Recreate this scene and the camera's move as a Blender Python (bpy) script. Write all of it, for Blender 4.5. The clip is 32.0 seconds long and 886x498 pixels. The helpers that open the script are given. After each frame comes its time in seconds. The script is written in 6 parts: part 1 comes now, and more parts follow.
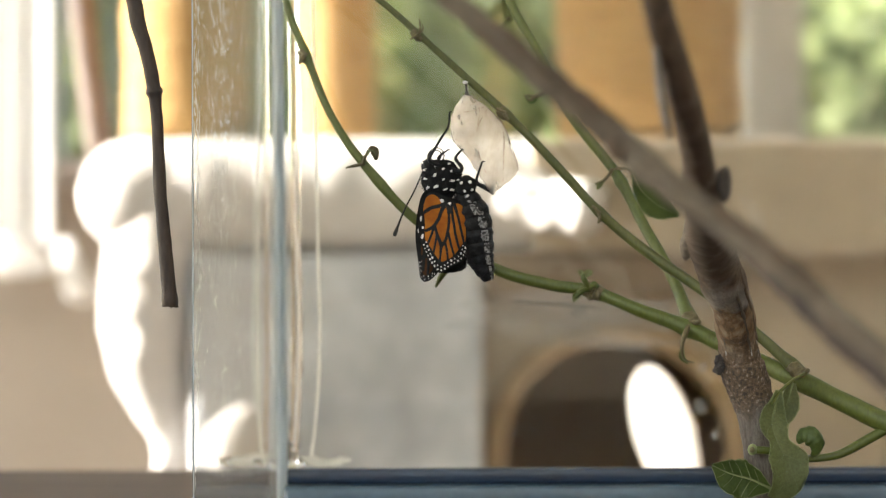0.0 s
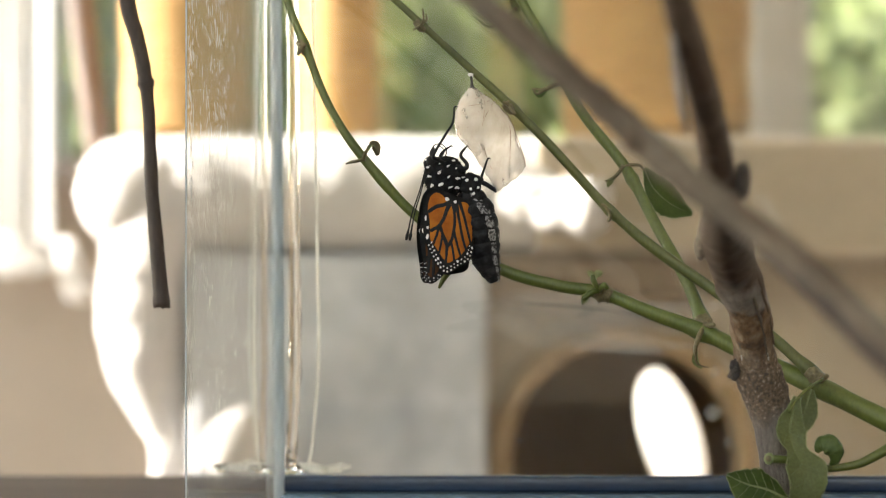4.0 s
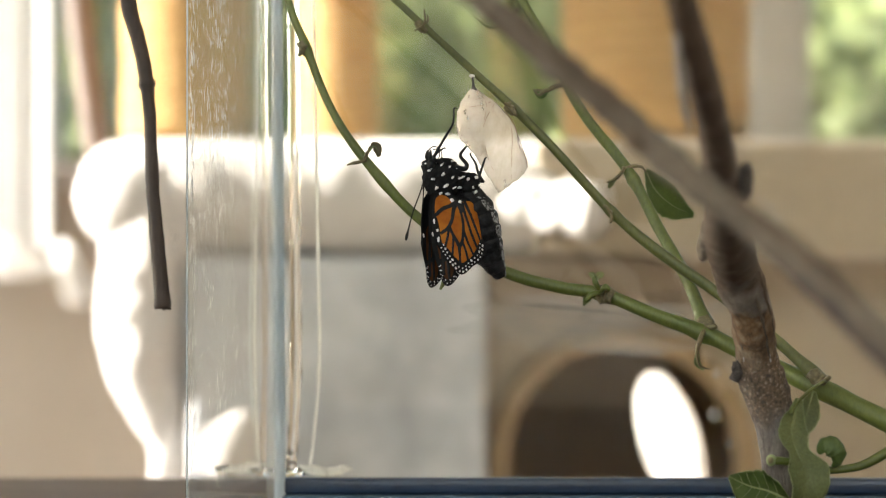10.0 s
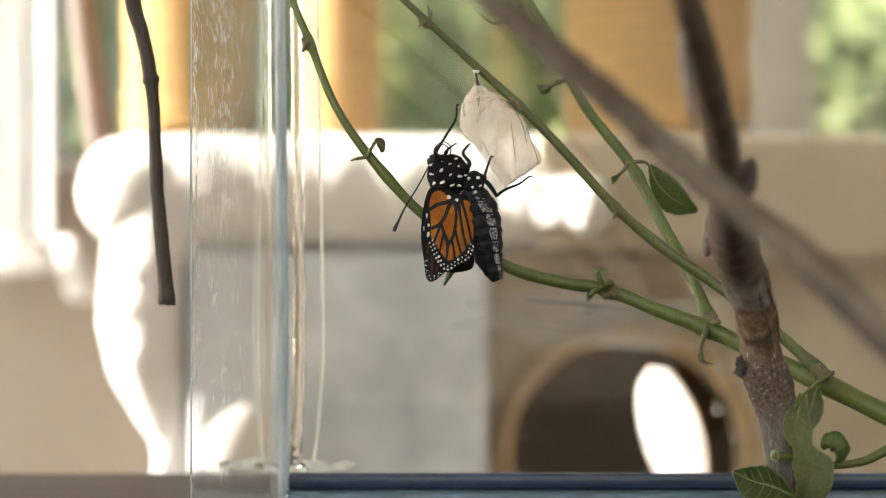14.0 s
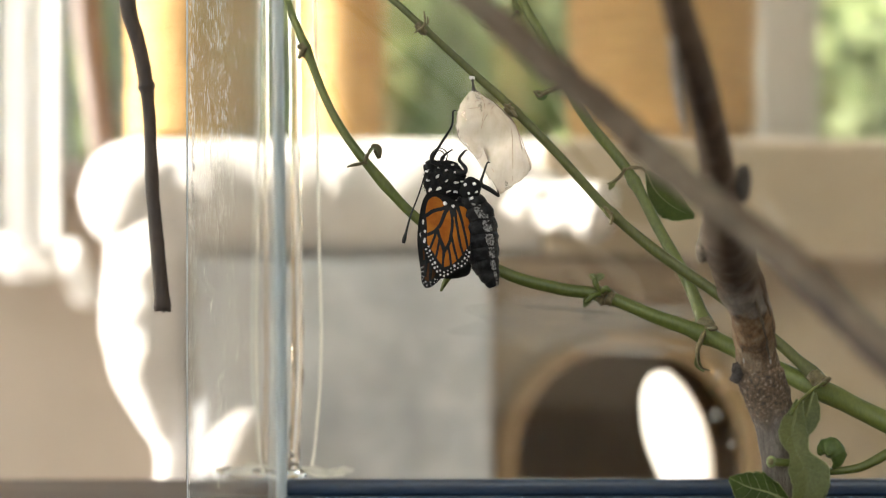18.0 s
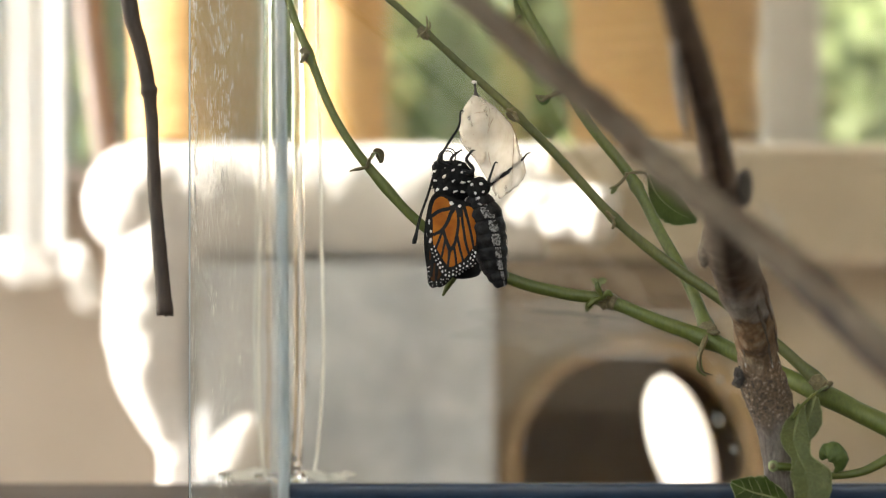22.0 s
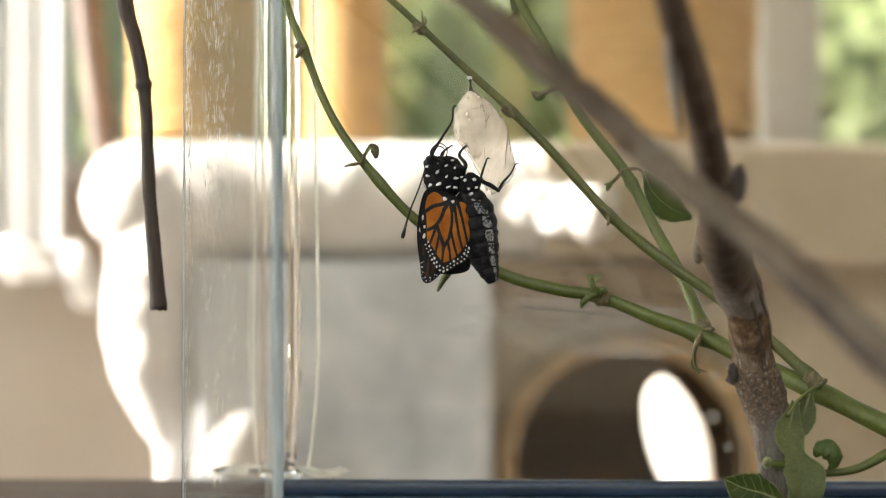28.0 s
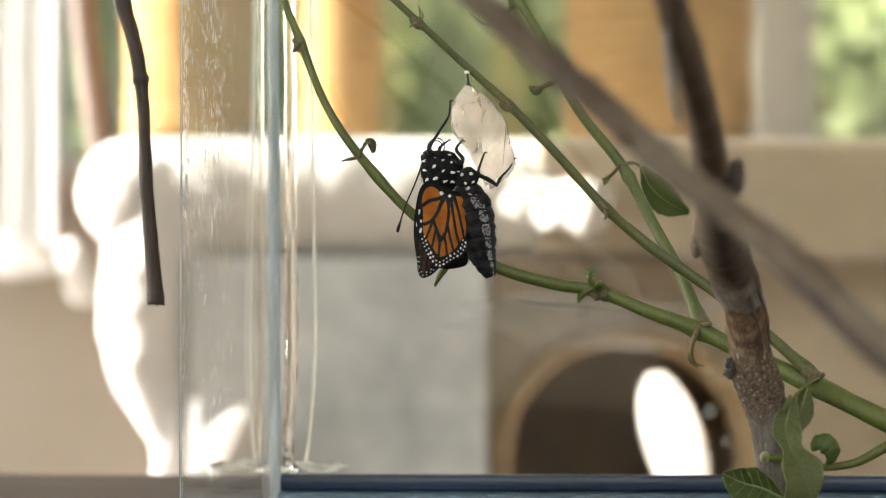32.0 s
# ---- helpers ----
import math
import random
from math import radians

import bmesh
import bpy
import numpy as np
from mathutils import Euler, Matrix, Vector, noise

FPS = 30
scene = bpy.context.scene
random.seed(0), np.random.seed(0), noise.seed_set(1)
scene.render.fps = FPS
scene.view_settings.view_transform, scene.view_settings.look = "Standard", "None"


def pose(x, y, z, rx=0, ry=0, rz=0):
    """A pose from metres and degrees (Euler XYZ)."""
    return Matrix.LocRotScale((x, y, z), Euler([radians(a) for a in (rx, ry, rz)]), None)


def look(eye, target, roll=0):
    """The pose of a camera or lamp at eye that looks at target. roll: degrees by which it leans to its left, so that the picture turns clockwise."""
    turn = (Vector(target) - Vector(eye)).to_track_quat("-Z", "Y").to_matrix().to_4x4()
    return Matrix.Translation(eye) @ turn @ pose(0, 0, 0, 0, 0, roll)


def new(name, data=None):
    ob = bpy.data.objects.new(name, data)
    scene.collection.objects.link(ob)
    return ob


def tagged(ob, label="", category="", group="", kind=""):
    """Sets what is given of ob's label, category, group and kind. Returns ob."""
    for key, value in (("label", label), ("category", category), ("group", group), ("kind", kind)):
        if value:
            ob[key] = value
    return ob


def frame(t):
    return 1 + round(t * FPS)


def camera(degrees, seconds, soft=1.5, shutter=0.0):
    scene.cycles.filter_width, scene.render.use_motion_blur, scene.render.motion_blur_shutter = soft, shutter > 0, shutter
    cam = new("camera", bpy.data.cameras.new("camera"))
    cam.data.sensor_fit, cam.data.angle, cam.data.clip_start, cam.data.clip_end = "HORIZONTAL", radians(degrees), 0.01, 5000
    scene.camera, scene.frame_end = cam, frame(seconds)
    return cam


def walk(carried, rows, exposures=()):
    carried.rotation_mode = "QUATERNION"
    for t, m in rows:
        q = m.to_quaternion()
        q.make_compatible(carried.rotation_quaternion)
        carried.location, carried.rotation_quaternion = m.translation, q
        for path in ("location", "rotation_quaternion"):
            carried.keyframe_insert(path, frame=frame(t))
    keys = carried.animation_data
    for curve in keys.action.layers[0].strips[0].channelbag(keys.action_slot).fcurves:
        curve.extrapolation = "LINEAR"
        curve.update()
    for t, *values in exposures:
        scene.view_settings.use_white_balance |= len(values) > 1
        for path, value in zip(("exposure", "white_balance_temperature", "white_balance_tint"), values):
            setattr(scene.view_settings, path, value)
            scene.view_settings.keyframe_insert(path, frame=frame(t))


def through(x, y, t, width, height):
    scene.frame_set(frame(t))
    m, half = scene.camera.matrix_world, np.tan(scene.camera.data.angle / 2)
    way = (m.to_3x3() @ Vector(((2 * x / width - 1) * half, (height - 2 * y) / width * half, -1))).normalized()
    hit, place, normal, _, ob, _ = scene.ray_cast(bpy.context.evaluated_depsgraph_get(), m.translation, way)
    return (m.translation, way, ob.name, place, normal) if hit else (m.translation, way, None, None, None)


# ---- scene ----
# A freshly emerged monarch hangs on its empty chrysalis; behind it a glass tank, a cat tree and a garden window.
# Metres; the table top lies at z = 0.75, the lens at about z = 0.83.
cam = camera(18, 32.0, 1.15)
cam.data.dof.use_dof = True
cam.data.dof.focus_distance = 0.709
cam.data.dof.aperture_fstop = 15


def shot(x, y, z, yaw, pitch, roll):
    """A camera pose: millimetres off its standing place, degrees off its level view."""
    return pose(x / 1000, y / 1000, 0.83 + z / 1000, 0, 0, yaw) @ pose(0, 0, 0, 90 + pitch, 0, 0) @ pose(0, 0, 0, 0, 0, roll)


EXPOSURE = 3.08
PATH = [
    (0, shot(1.05, -29.97, 0.63, -0.030, -0.050, -0.130)),
    (0.5, shot(1.13, -15.47, 0.36, -0.063, -0.020, 0.072)),
    (1, shot(1.15, -8.44, -0.07, -0.060, 0.008, 0.095)),
    (1.5, shot(1.22, 0.52, -0.25, -0.016, -0.019, 0.107)),
    (2, shot(1.30, -0.12, -0.15, 0.010, -0.083, 0.037)),
    (2.5, shot(1.38, -0.50, 0.20, 0.030, -0.111, 0.022)),
    (3, shot(1.34, -0.16, 0.38, 0.030, -0.092, 0.023)),
    (3.5, shot(1.30, -0.40, 0.34, 0.042, -0.038, 0.058)),
    (5.5, shot(0.02, -1.22, 0.15, 0.052, -0.045, 0.039)),
    (6, shot(0.41, -0.92, 0.52, 0.042, -0.053, 0.070)),
    (6.5, shot(0.47, -0.57, 0.33, 0.046, -0.021, 0.083)),
    (7, shot(-0.78, 0.05, -0.60, -0.008, 0.022, 0.108)),
    (7.5, shot(-1.22, -0.28, 0.04, -0.031, -0.057, 0.116)),
    (8, shot(-1.55, -0.34, 0.12, -0.027, -0.094, 0.078)),
    (8.5, shot(-0.12, -0.44, -0.06, 0.052, -0.047, 0.050)),
    (9, shot(1.67, -0.35, 0.34, 0.090, -0.004, 0.074)),
    (9.5, shot(0.97, -0.42, 0.21, 0.033, 0.026, 0.065)),
    (10, shot(0.17, 0.58, -0.31, 0.002, 0.038, 0.059)),
    (10.5, shot(0.47, -0.05, -0.68, 0.026, 0.026, 0.077)),
    (11, shot(-0.27, 0.16, -0.48, -0.042, -0.036, 0.062)),
    (11.5, shot(0.32, -0.03, -0.34, 0.007, -0.035, 0.034)),
    (12, shot(1.59, -0.69, 0.32, 0.027, -0.048, -0.018)),
    (12.5, shot(1.45, 0.25, 0.04, 0.029, 0.003, 0.044)),
    (13, shot(-0.00, -0.00, -0.00, -0.000, 0.000, 0.000)),
    (13.5, shot(0.65, -0.07, 0.15, 0.073, -0.041, 0.050)),
    (14, shot(-0.44, 0.24, -0.25, 0.031, -0.058, 0.023)),
    (14.5, shot(1.81, -0.10, 0.08, 0.124, -0.032, -0.010)),
    (16.5, shot(1.64, 0.48, -0.21, 0.185, 0.050, -0.039)),
    (17, shot(0.53, 0.10, -0.27, 0.139, 0.032, -0.082)),
    (17.5, shot(0.82, 0.08, -0.14, 0.162, 0.031, -0.063)),
    (18, shot(2.67, 0.35, 0.30, 0.210, 0.024, -0.023)),
    (18.5, shot(2.21, 0.81, -0.60, 0.175, 0.095, 0.059)),
    (19, shot(1.32, 0.36, -0.09, 0.156, 0.050, 0.032)),
    (19.5, shot(1.02, 0.71, -0.46, 0.182, 0.050, 0.097)),
    (20, shot(1.14, 0.43, -0.43, 0.209, 0.021, 0.069)),
    (20.5, shot(1.20, 0.14, -0.54, 0.228, 0.032, 0.068)),
    (21, shot(1.23, -0.64, -0.08, 0.218, 0.063, 0.005)),
    (21.5, shot(1.71, -0.48, -0.23, 0.207, 0.128, 0.026)),
    (22, shot(3.07, -0.21, 0.26, 0.288, 0.117, -0.007)),
    (22.5, shot(1.59, 0.17, -0.44, 0.219, 0.167, 0.048)),
    (23, shot(1.71, -0.33, -0.65, 0.234, 0.159, 0.013)),
    (23.5, shot(1.19, -0.07, -0.41, 0.209, 0.112, 0.037)),
    (24, shot(1.61, -0.36, -0.59, 0.210, 0.130, 0.039)),
    (24.5, shot(2.10, -0.48, -0.11, 0.209, 0.110, 0.012)),
    (25, shot(2.17, 0.25, -0.50, 0.209, 0.134, 0.061)),
    (25.5, shot(0.89, 0.64, -1.23, 0.170, 0.160, 0.081)),
    (27.5, shot(3.49, 0.24, -0.62, 0.253, 0.112, 0.163)),
    (28, shot(4.31, 0.56, -0.82, 0.278, 0.117, 0.209)),
    (28.5, shot(3.33, 0.10, -0.38, 0.189, 0.044, 0.155)),
    (29, shot(4.12, 0.79, -0.76, 0.189, 0.017, 0.148)),
    (29.5, shot(3.49, 1.27, -1.08, 0.159, 0.024, 0.191)),
    (30, shot(2.99, 0.77, -0.95, 0.115, 0.020, 0.171)),
    (30.5, shot(4.55, 0.56, -1.13, 0.178, 0.072, 0.161)),
    (31, shot(5.11, 1.08, -0.83, 0.204, 0.054, 0.223)),
    (31.5, shot(3.16, 0.93, -1.11, 0.113, 0.048, 0.202)),
    (32, shot(3.64, 0.88, -1.33, 0.169, 0.046, 0.168)),
]
walk(cam, PATH, [(0.0, EXPOSURE), (32.0, EXPOSURE)])

# ---- light ----
SUN_FROM = Vector((-0.95, 0.04, 0.30)).normalized()
world = bpy.data.worlds.new("sky")
scene.world = world
world.use_nodes = True
sky = world.node_tree.nodes.new("ShaderNodeTexSky")
sky.sky_type, sky.sun_disc = "NISHITA", False
sky.sun_elevation = math.asin(SUN_FROM.z)
sky.sun_rotation = math.atan2(SUN_FROM.x, SUN_FROM.y)
world.node_tree.links.new(sky.outputs[0], world.node_tree.nodes["Background"].inputs[0])
world.node_tree.nodes["Background"].inputs[1].default_value = 0.115
sun = new("sun", bpy.data.lights.new("sun", "SUN"))
sun.data.energy, sun.data.angle, sun.data.color = 5.0, radians(0.6), (1.0, 0.95, 0.88)
sun.matrix_world = look((SUN_FROM * 8)[:], (0, 0, 0))


def window_fill_light(name, x, y, z, w, h, power, rz, colour=(1.0, 0.94, 0.83)):
    lamp = new(name, bpy.data.lights.new(name, "AREA"))
    lamp.data.shape, lamp.data.size, lamp.data.size_y, lamp.data.energy = "RECTANGLE", w, h, power
    lamp.data.color = colour
    lamp.matrix_world = pose(x, y, z, 90, 0, rz)
    return lamp


# west window's sky light, then two added fill lamps in unseen openings
window_fill_light("window_light_west", -3.20, 2.125, 1.575, 1.92, 1.33, 6.3, -90)
window_fill_light("fill_light_side", -3.20, -0.95, 1.57, 1.5, 1.3, 4.0, -90)
window_fill_light("fill_light_south", 0.0, -2.20, 1.95, 2.4, 0.59, 4.0, 0, (0.98, 1.0, 0.90))


# ---- materials ----
class Nodes:
    """Short access to one material's node tree."""

    def __init__(self, name):
        self.mat = bpy.data.materials.new(name)
        self.mat.use_nodes = True
        self.tree = self.mat.node_tree
        self.bsdf = self.tree.nodes["Principled BSDF"]
        self.out = self.tree.nodes["Material Output"]

    def add(self, kind, **values):
        node = self.tree.nodes.new(kind)
        for key, value in values.items():
            node.inputs[key].default_value = value
        return node

    def join(self, a, b):
        self.tree.links.new(a, b)

    def coords(self, stretch=(1, 1, 1), space="Object"):
        mapping = self.add("ShaderNodeMapping", Scale=stretch)
        self.join(self.add("ShaderNodeTexCoord").outputs[space], mapping.inputs["Vector"])
        return mapping.outputs[0]

    def noise(self, scale, detail=4.0, stretch=(1, 1, 1), rough=0.55):
        node = self.add("ShaderNodeTexNoise", Scale=scale, Detail=detail, Roughness=rough)
        self.join(self.coords(stretch), node.inputs["Vector"])
        return node.outputs["Fac"]

    def ramp(self, fac, stops):
        node = self.add("ShaderNodeValToRGB")
        els = node.color_ramp.elements
        for i, (at, colour) in enumerate(stops):
            el = els[i] if i < 2 else els.new(at)
            el.position, el.color = at, (*colour, 1)
        self.join(fac, node.inputs[0])
        return node.outputs[0]

    def mix(self, fac, a, b, how="MIX"):
        node = self.tree.nodes.new("ShaderNodeMix")
        node.data_type, node.blend_type = "RGBA", how
        for value, socket in ((fac, node.inputs[0]), (a, node.inputs[6]), (b, node.inputs[7])):
            if isinstance(value, (int, float)):
                socket.default_value = value
            elif isinstance(value, tuple):
                socket.default_value = (*value, 1)
            else:
                self.join(value, socket)
        return node.outputs[2]

    def bump(self, height, strength=0.4, distance=0.001):
        node = self.add("ShaderNodeBump", Strength=strength, Distance=distance)
        self.join(height, node.inputs["Height"])
        self.join(node.outputs[0], self.bsdf.inputs["Normal"])


def rough_material(name, stops, scale, fine, rough=0.7, bump=0.4, depth=0.001, stretch=(1, 1, 1), sheen=0.0, each=0.0, spec=0.5, through=0.0, grit=0.35):
    """Two scales of colour noise, and a bump of the finer one. each: variation from object to object. through: light that shines through. grit: strength of the finer noise."""
    n = Nodes(name)
    coarse, grain = n.noise(scale, 4, stretch), n.noise(fine, 6, stretch)
    colour = n.ramp(coarse, stops)
    colour = n.mix(grit, colour, n.ramp(grain, [(0.32, (0.40,) * 3), (0.66, (1.0,) * 3)]), "MULTIPLY")
    if each:
        info = n.tree.nodes.new("ShaderNodeObjectInfo")
        colour = n.mix(each, colour, n.ramp(info.outputs["Random"], [(0.0, (0.55,) * 3), (1.0, (1.0,) * 3)]), "MULTIPLY")
    n.join(colour, n.bsdf.inputs["Base Color"])
    n.bsdf.inputs["Roughness"].default_value = rough
    n.bsdf.inputs["Specular IOR Level"].default_value = spec
    if sheen:
        n.bsdf.inputs["Sheen Weight"].default_value = sheen
        n.bsdf.inputs["Sheen Roughness"].default_value = 0.5
    if bump:
        n.bump(grain, bump, depth)
    if through:
        thin = n.add("ShaderNodeBsdfTranslucent")
        n.join(colour, thin.inputs[0])
        both = n.add("ShaderNodeMixShader", Fac=through)
        n.join(n.bsdf.outputs[0], both.inputs[1])
        n.join(thin.outputs[0], both.inputs[2])
        n.join(both.outputs[0], n.out.inputs[0])
    return n.mat


def glass_material(name, colour=(0.97, 0.99, 0.98), rough=0.0, ior=1.48):
    n = Nodes(name)
    n.bsdf.inputs["Base Color"].default_value = (*colour, 1)
    n.bsdf.inputs["Transmission Weight"].default_value = 1.0
    n.bsdf.inputs["Roughness"].default_value = rough
    n.bsdf.inputs["IOR"].default_value = ior
    return n.mat


M_WALL = rough_material("painted_wall", [(0.3, (0.66, 0.63, 0.58)), (0.7, (0.74, 0.71, 0.66))], 3, 300, 0.8, 0.15)
M_WHITE = rough_material("white_paint", [(0.3, (0.74, 0.72, 0.68)), (0.7, (0.82, 0.80, 0.76))], 4, 200, 0.5, 0.1)
# white frame paint darkened to grey, putting shade on the bars
M_FRAME = rough_material("shaded_white_frame", [(0.3, (0.33, 0.305, 0.27)), (0.7, (0.39, 0.365, 0.325))], 4, 200, 0.5, 0.1)
M_SILL = rough_material("mauve_grey_sill", [(0.3, (0.30, 0.265, 0.24)), (0.7, (0.37, 0.335, 0.31))], 4, 200, 0.6, 0.1)
M_TAN = rough_material("tan_wall_paint", [(0.3, (0.38, 0.325, 0.27)), (0.7, (0.45, 0.39, 0.33))], 3, 300, 0.8, 0.15)
M_CEIL = rough_material("ceiling_paint", [(0.3, (0.76, 0.75, 0.72)), (0.7, (0.82, 0.81, 0.78))], 3, 200, 0.9, 0.2)
M_FLOOR = rough_material("floor_boards", [(0.3, (0.24, 0.18, 0.13)), (0.7, (0.36, 0.28, 0.21))], 3, 60, 0.45, 0.2, stretch=(1, 8, 1))
M_TABLE = rough_material("dark_table", [(0.3, (0.07, 0.055, 0.05)), (0.7, (0.12, 0.095, 0.08))], 12, 180, 0.75, 0.2, stretch=(1, 9, 1), spec=0.2)
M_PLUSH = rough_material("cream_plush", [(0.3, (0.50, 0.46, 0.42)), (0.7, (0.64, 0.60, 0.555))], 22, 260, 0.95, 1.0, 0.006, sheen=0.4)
M_GREY_PLUSH = rough_material("grey_plush", [(0.32, (0.37, 0.38, 0.395)), (0.68, (0.57, 0.58, 0.595))], 26, 260, 0.95, 1.0, 0.006, sheen=0.3)
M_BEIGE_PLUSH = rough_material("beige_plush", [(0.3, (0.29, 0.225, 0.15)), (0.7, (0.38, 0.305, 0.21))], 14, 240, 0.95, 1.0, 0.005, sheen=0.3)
M_RIM = rough_material("tan_rim", [(0.3, (0.25, 0.165, 0.080)), (0.7, (0.33, 0.225, 0.115))], 40, 400, 0.8, 0.5, 0.002)
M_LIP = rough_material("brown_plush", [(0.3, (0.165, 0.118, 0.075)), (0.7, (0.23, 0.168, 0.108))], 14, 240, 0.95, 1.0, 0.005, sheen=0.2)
M_STICK = rough_material("brown_stick", [(0.3, (0.085, 0.06, 0.048)), (0.7, (0.13, 0.095, 0.076))], 30, 300, 0.8, 0.5, 0.002)
M_INSIDE = rough_material("brown_lining", [(0.3, (0.50, 0.31, 0.14)), (0.7, (0.60, 0.40, 0.20))], 20, 300, 0.95, 0.8, 0.004)
M_SISAL = rough_material("sisal_rope", [(0.3, (0.50, 0.285, 0.085)), (0.7, (0.64, 0.41, 0.155))], 40, 900, 0.85, 0.8, 0.002, stretch=(1, 1, 5), grit=0.6)
M_GLASS = glass_material("clear_glass")

M_PANE = glass_material("thin_pane", (0.99, 1.0, 0.99), 0.0, 1.16)
M_GLASS_EDGE = rough_material("glass_edge", [(0.3, (0.48, 0.55, 0.60)), (0.7, (0.68, 0.73, 0.76))], 30, 300, 0.15, 0.05, stretch=(1, 1, 0.2), through=0.65)
M_BEAD = rough_material("milky_highlight_silicone", [(0.3, (0.90, 0.88, 0.83)), (0.7, (0.98, 0.97, 0.94))], 120, 700, 0.15, 0.2, 0.0005, stretch=(1, 1, 0.2), through=0.85)
M_FILLET = glass_material("clear_silicone", (0.98, 0.97, 0.95), 0.06, 1.40)
M_NAVY = rough_material("navy_plastic", [(0.3, (0.008, 0.018, 0.042)), (0.7, (0.014, 0.030, 0.064))], 30, 400, 0.35, 0.1)
M_NAVY_LIT = rough_material("lit_navy_plastic", [(0.3, (0.035, 0.065, 0.10)), (0.7, (0.055, 0.095, 0.14))], 30, 400, 0.3, 0.1)
M_STEM_OLIVE = rough_material("olive_stem", [(0.25, (0.052, 0.062, 0.013)), (0.75, (0.096, 0.104, 0.025))], 90, 1500, 0.5, 0.25, 0.0002, stretch=(1, 1, 0.4), grit=0.45)
M_STEM = rough_material("green_stem", [(0.25, (0.054, 0.075, 0.009)), (0.75, (0.098, 0.120, 0.019))], 90, 1500, 0.5, 0.25, 0.0002, stretch=(1, 1, 0.4), grit=0.45)
M_STEM_BROWN = rough_material("browned_stem", [(0.3, (0.085, 0.072, 0.03)), (0.7, (0.16, 0.13, 0.06))], 160, 1500, 0.6, 0.3, 0.0003, grit=0.7)
M_LEAF = rough_material("milkweed_leaf", [(0.3, (0.150, 0.180, 0.070)), (0.7, (0.215, 0.245, 0.105))], 120, 1400, 0.55, 0.35, 0.0003, through=0.25, grit=0.4)
M_LEAF_DARK = rough_material("fresh_green_leaf", [(0.3, (0.055, 0.095, 0.018)), (0.7, (0.100, 0.150, 0.035))], 120, 1400, 0.5, 0.35, 0.0003, through=0.25, grit=0.4)
M_VEIN = rough_material("leaf_vein", [(0.3, (0.145, 0.18, 0.068)), (0.7, (0.20, 0.235, 0.10))], 200, 1500, 0.5, 0.1, 0.0002)
M_BARK_DARK = rough_material("dark_bark", [(0.25, (0.060, 0.040, 0.026)), (0.6, (0.115, 0.078, 0.050)), (0.85, (0.21, 0.17, 0.135))], 260, 1000, 0.85, 0.9, 0.0008, stretch=(1, 1, 0.4), grit=0.8)
M_SILVER = rough_material("silvery_bark", [(0.3, (0.28, 0.27, 0.26)), (0.7, (0.44, 0.43, 0.42))], 200, 1500, 0.9, 0.8, 0.0006)
M_BARK_PALE = rough_material("pale_bark", [(0.3, (0.075, 0.057, 0.040)), (0.7, (0.165, 0.136, 0.102))], 70, 900, 0.85, 0.8, 0.0008, grit=0.75)
M_TWIG = rough_material("dark_twig", [(0.3, (0.022, 0.014, 0.011)), (0.7, (0.06, 0.040, 0.032))], 120, 900, 0.7, 0.5, 0.0004, stretch=(1, 1, 0.3), grit=0.7)
M_SCAR = rough_material("leaf_scar", [(0.3, (0.035, 0.028, 0.025)), (0.7, (0.10, 0.085, 0.075))], 500, 2200, 0.9, 0.8, 0.0004, grit=0.8)
M_SHELL_RIDGE = rough_material("shell_seam", [(0.3, (0.13, 0.095, 0.075)), (0.7, (0.26, 0.21, 0.17))], 400, 2000, 0.5, 0.2, 0.0001, through=0.3)
M_STALK = rough_material("black_stalk", [(0.3, (0.010, 0.009, 0.008)), (0.7, (0.03, 0.025, 0.02))], 400, 2000, 0.5, 0.2, 0.0002)
M_SILK = rough_material("silk_pad", [(0.3, (0.62, 0.60, 0.60)), (0.7, (0.78, 0.76, 0.76))], 900, 3000, 0.9, 0.8, 0.0003)
M_BLACK = rough_material("black_scales", [(0.3, (0.004, 0.0042, 0.005)), (0.7, (0.011, 0.0115, 0.013))], 500, 4000, 0.55, 0.6, 0.0002, spec=0.2)
M_FUR = rough_material("black_fur", [(0.3, (0.004, 0.0042, 0.005)), (0.7, (0.011, 0.0115, 0.013))], 600, 5000, 0.9, 1.0, 0.0003, spec=0.2)
M_ABDOMEN = rough_material("dusty_black_scales", [(0.4, (0.005, 0.005, 0.006)), (0.7, (0.022, 0.022, 0.025))], 500, 4000, 0.5, 0.7, 0.0002, spec=0.12)
M_DOT = rough_material("white_scales", [(0.3, (0.62, 0.61, 0.62)), (0.7, (0.80, 0.79, 0.80))], 900, 5000, 0.8, 0.4, 0.0001)
M_GREYDOT = rough_material("grey_scales", [(0.40, (0.022, 0.022, 0.025)), (0.66, (0.36, 0.36, 0.375))], 1600, 5000, 0.8, 0.6, 0.0002, grit=0.7)
M_ORANGE = rough_material("orange_scales", [(0.3, (0.29, 0.078, 0.007)), (0.7, (0.50, 0.18, 0.018))], 190, 4000, 0.7, 0.4, 0.0001, through=0.35, spec=0.2)
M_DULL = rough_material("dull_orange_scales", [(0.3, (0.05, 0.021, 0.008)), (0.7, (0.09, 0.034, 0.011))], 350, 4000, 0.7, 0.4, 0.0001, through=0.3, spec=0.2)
M_GRASS = rough_material("lawn", [(0.3, (0.06, 0.11, 0.02)), (0.7, (0.13, 0.20, 0.05))], 0.8, 30, 0.9, 0.6, 0.02)
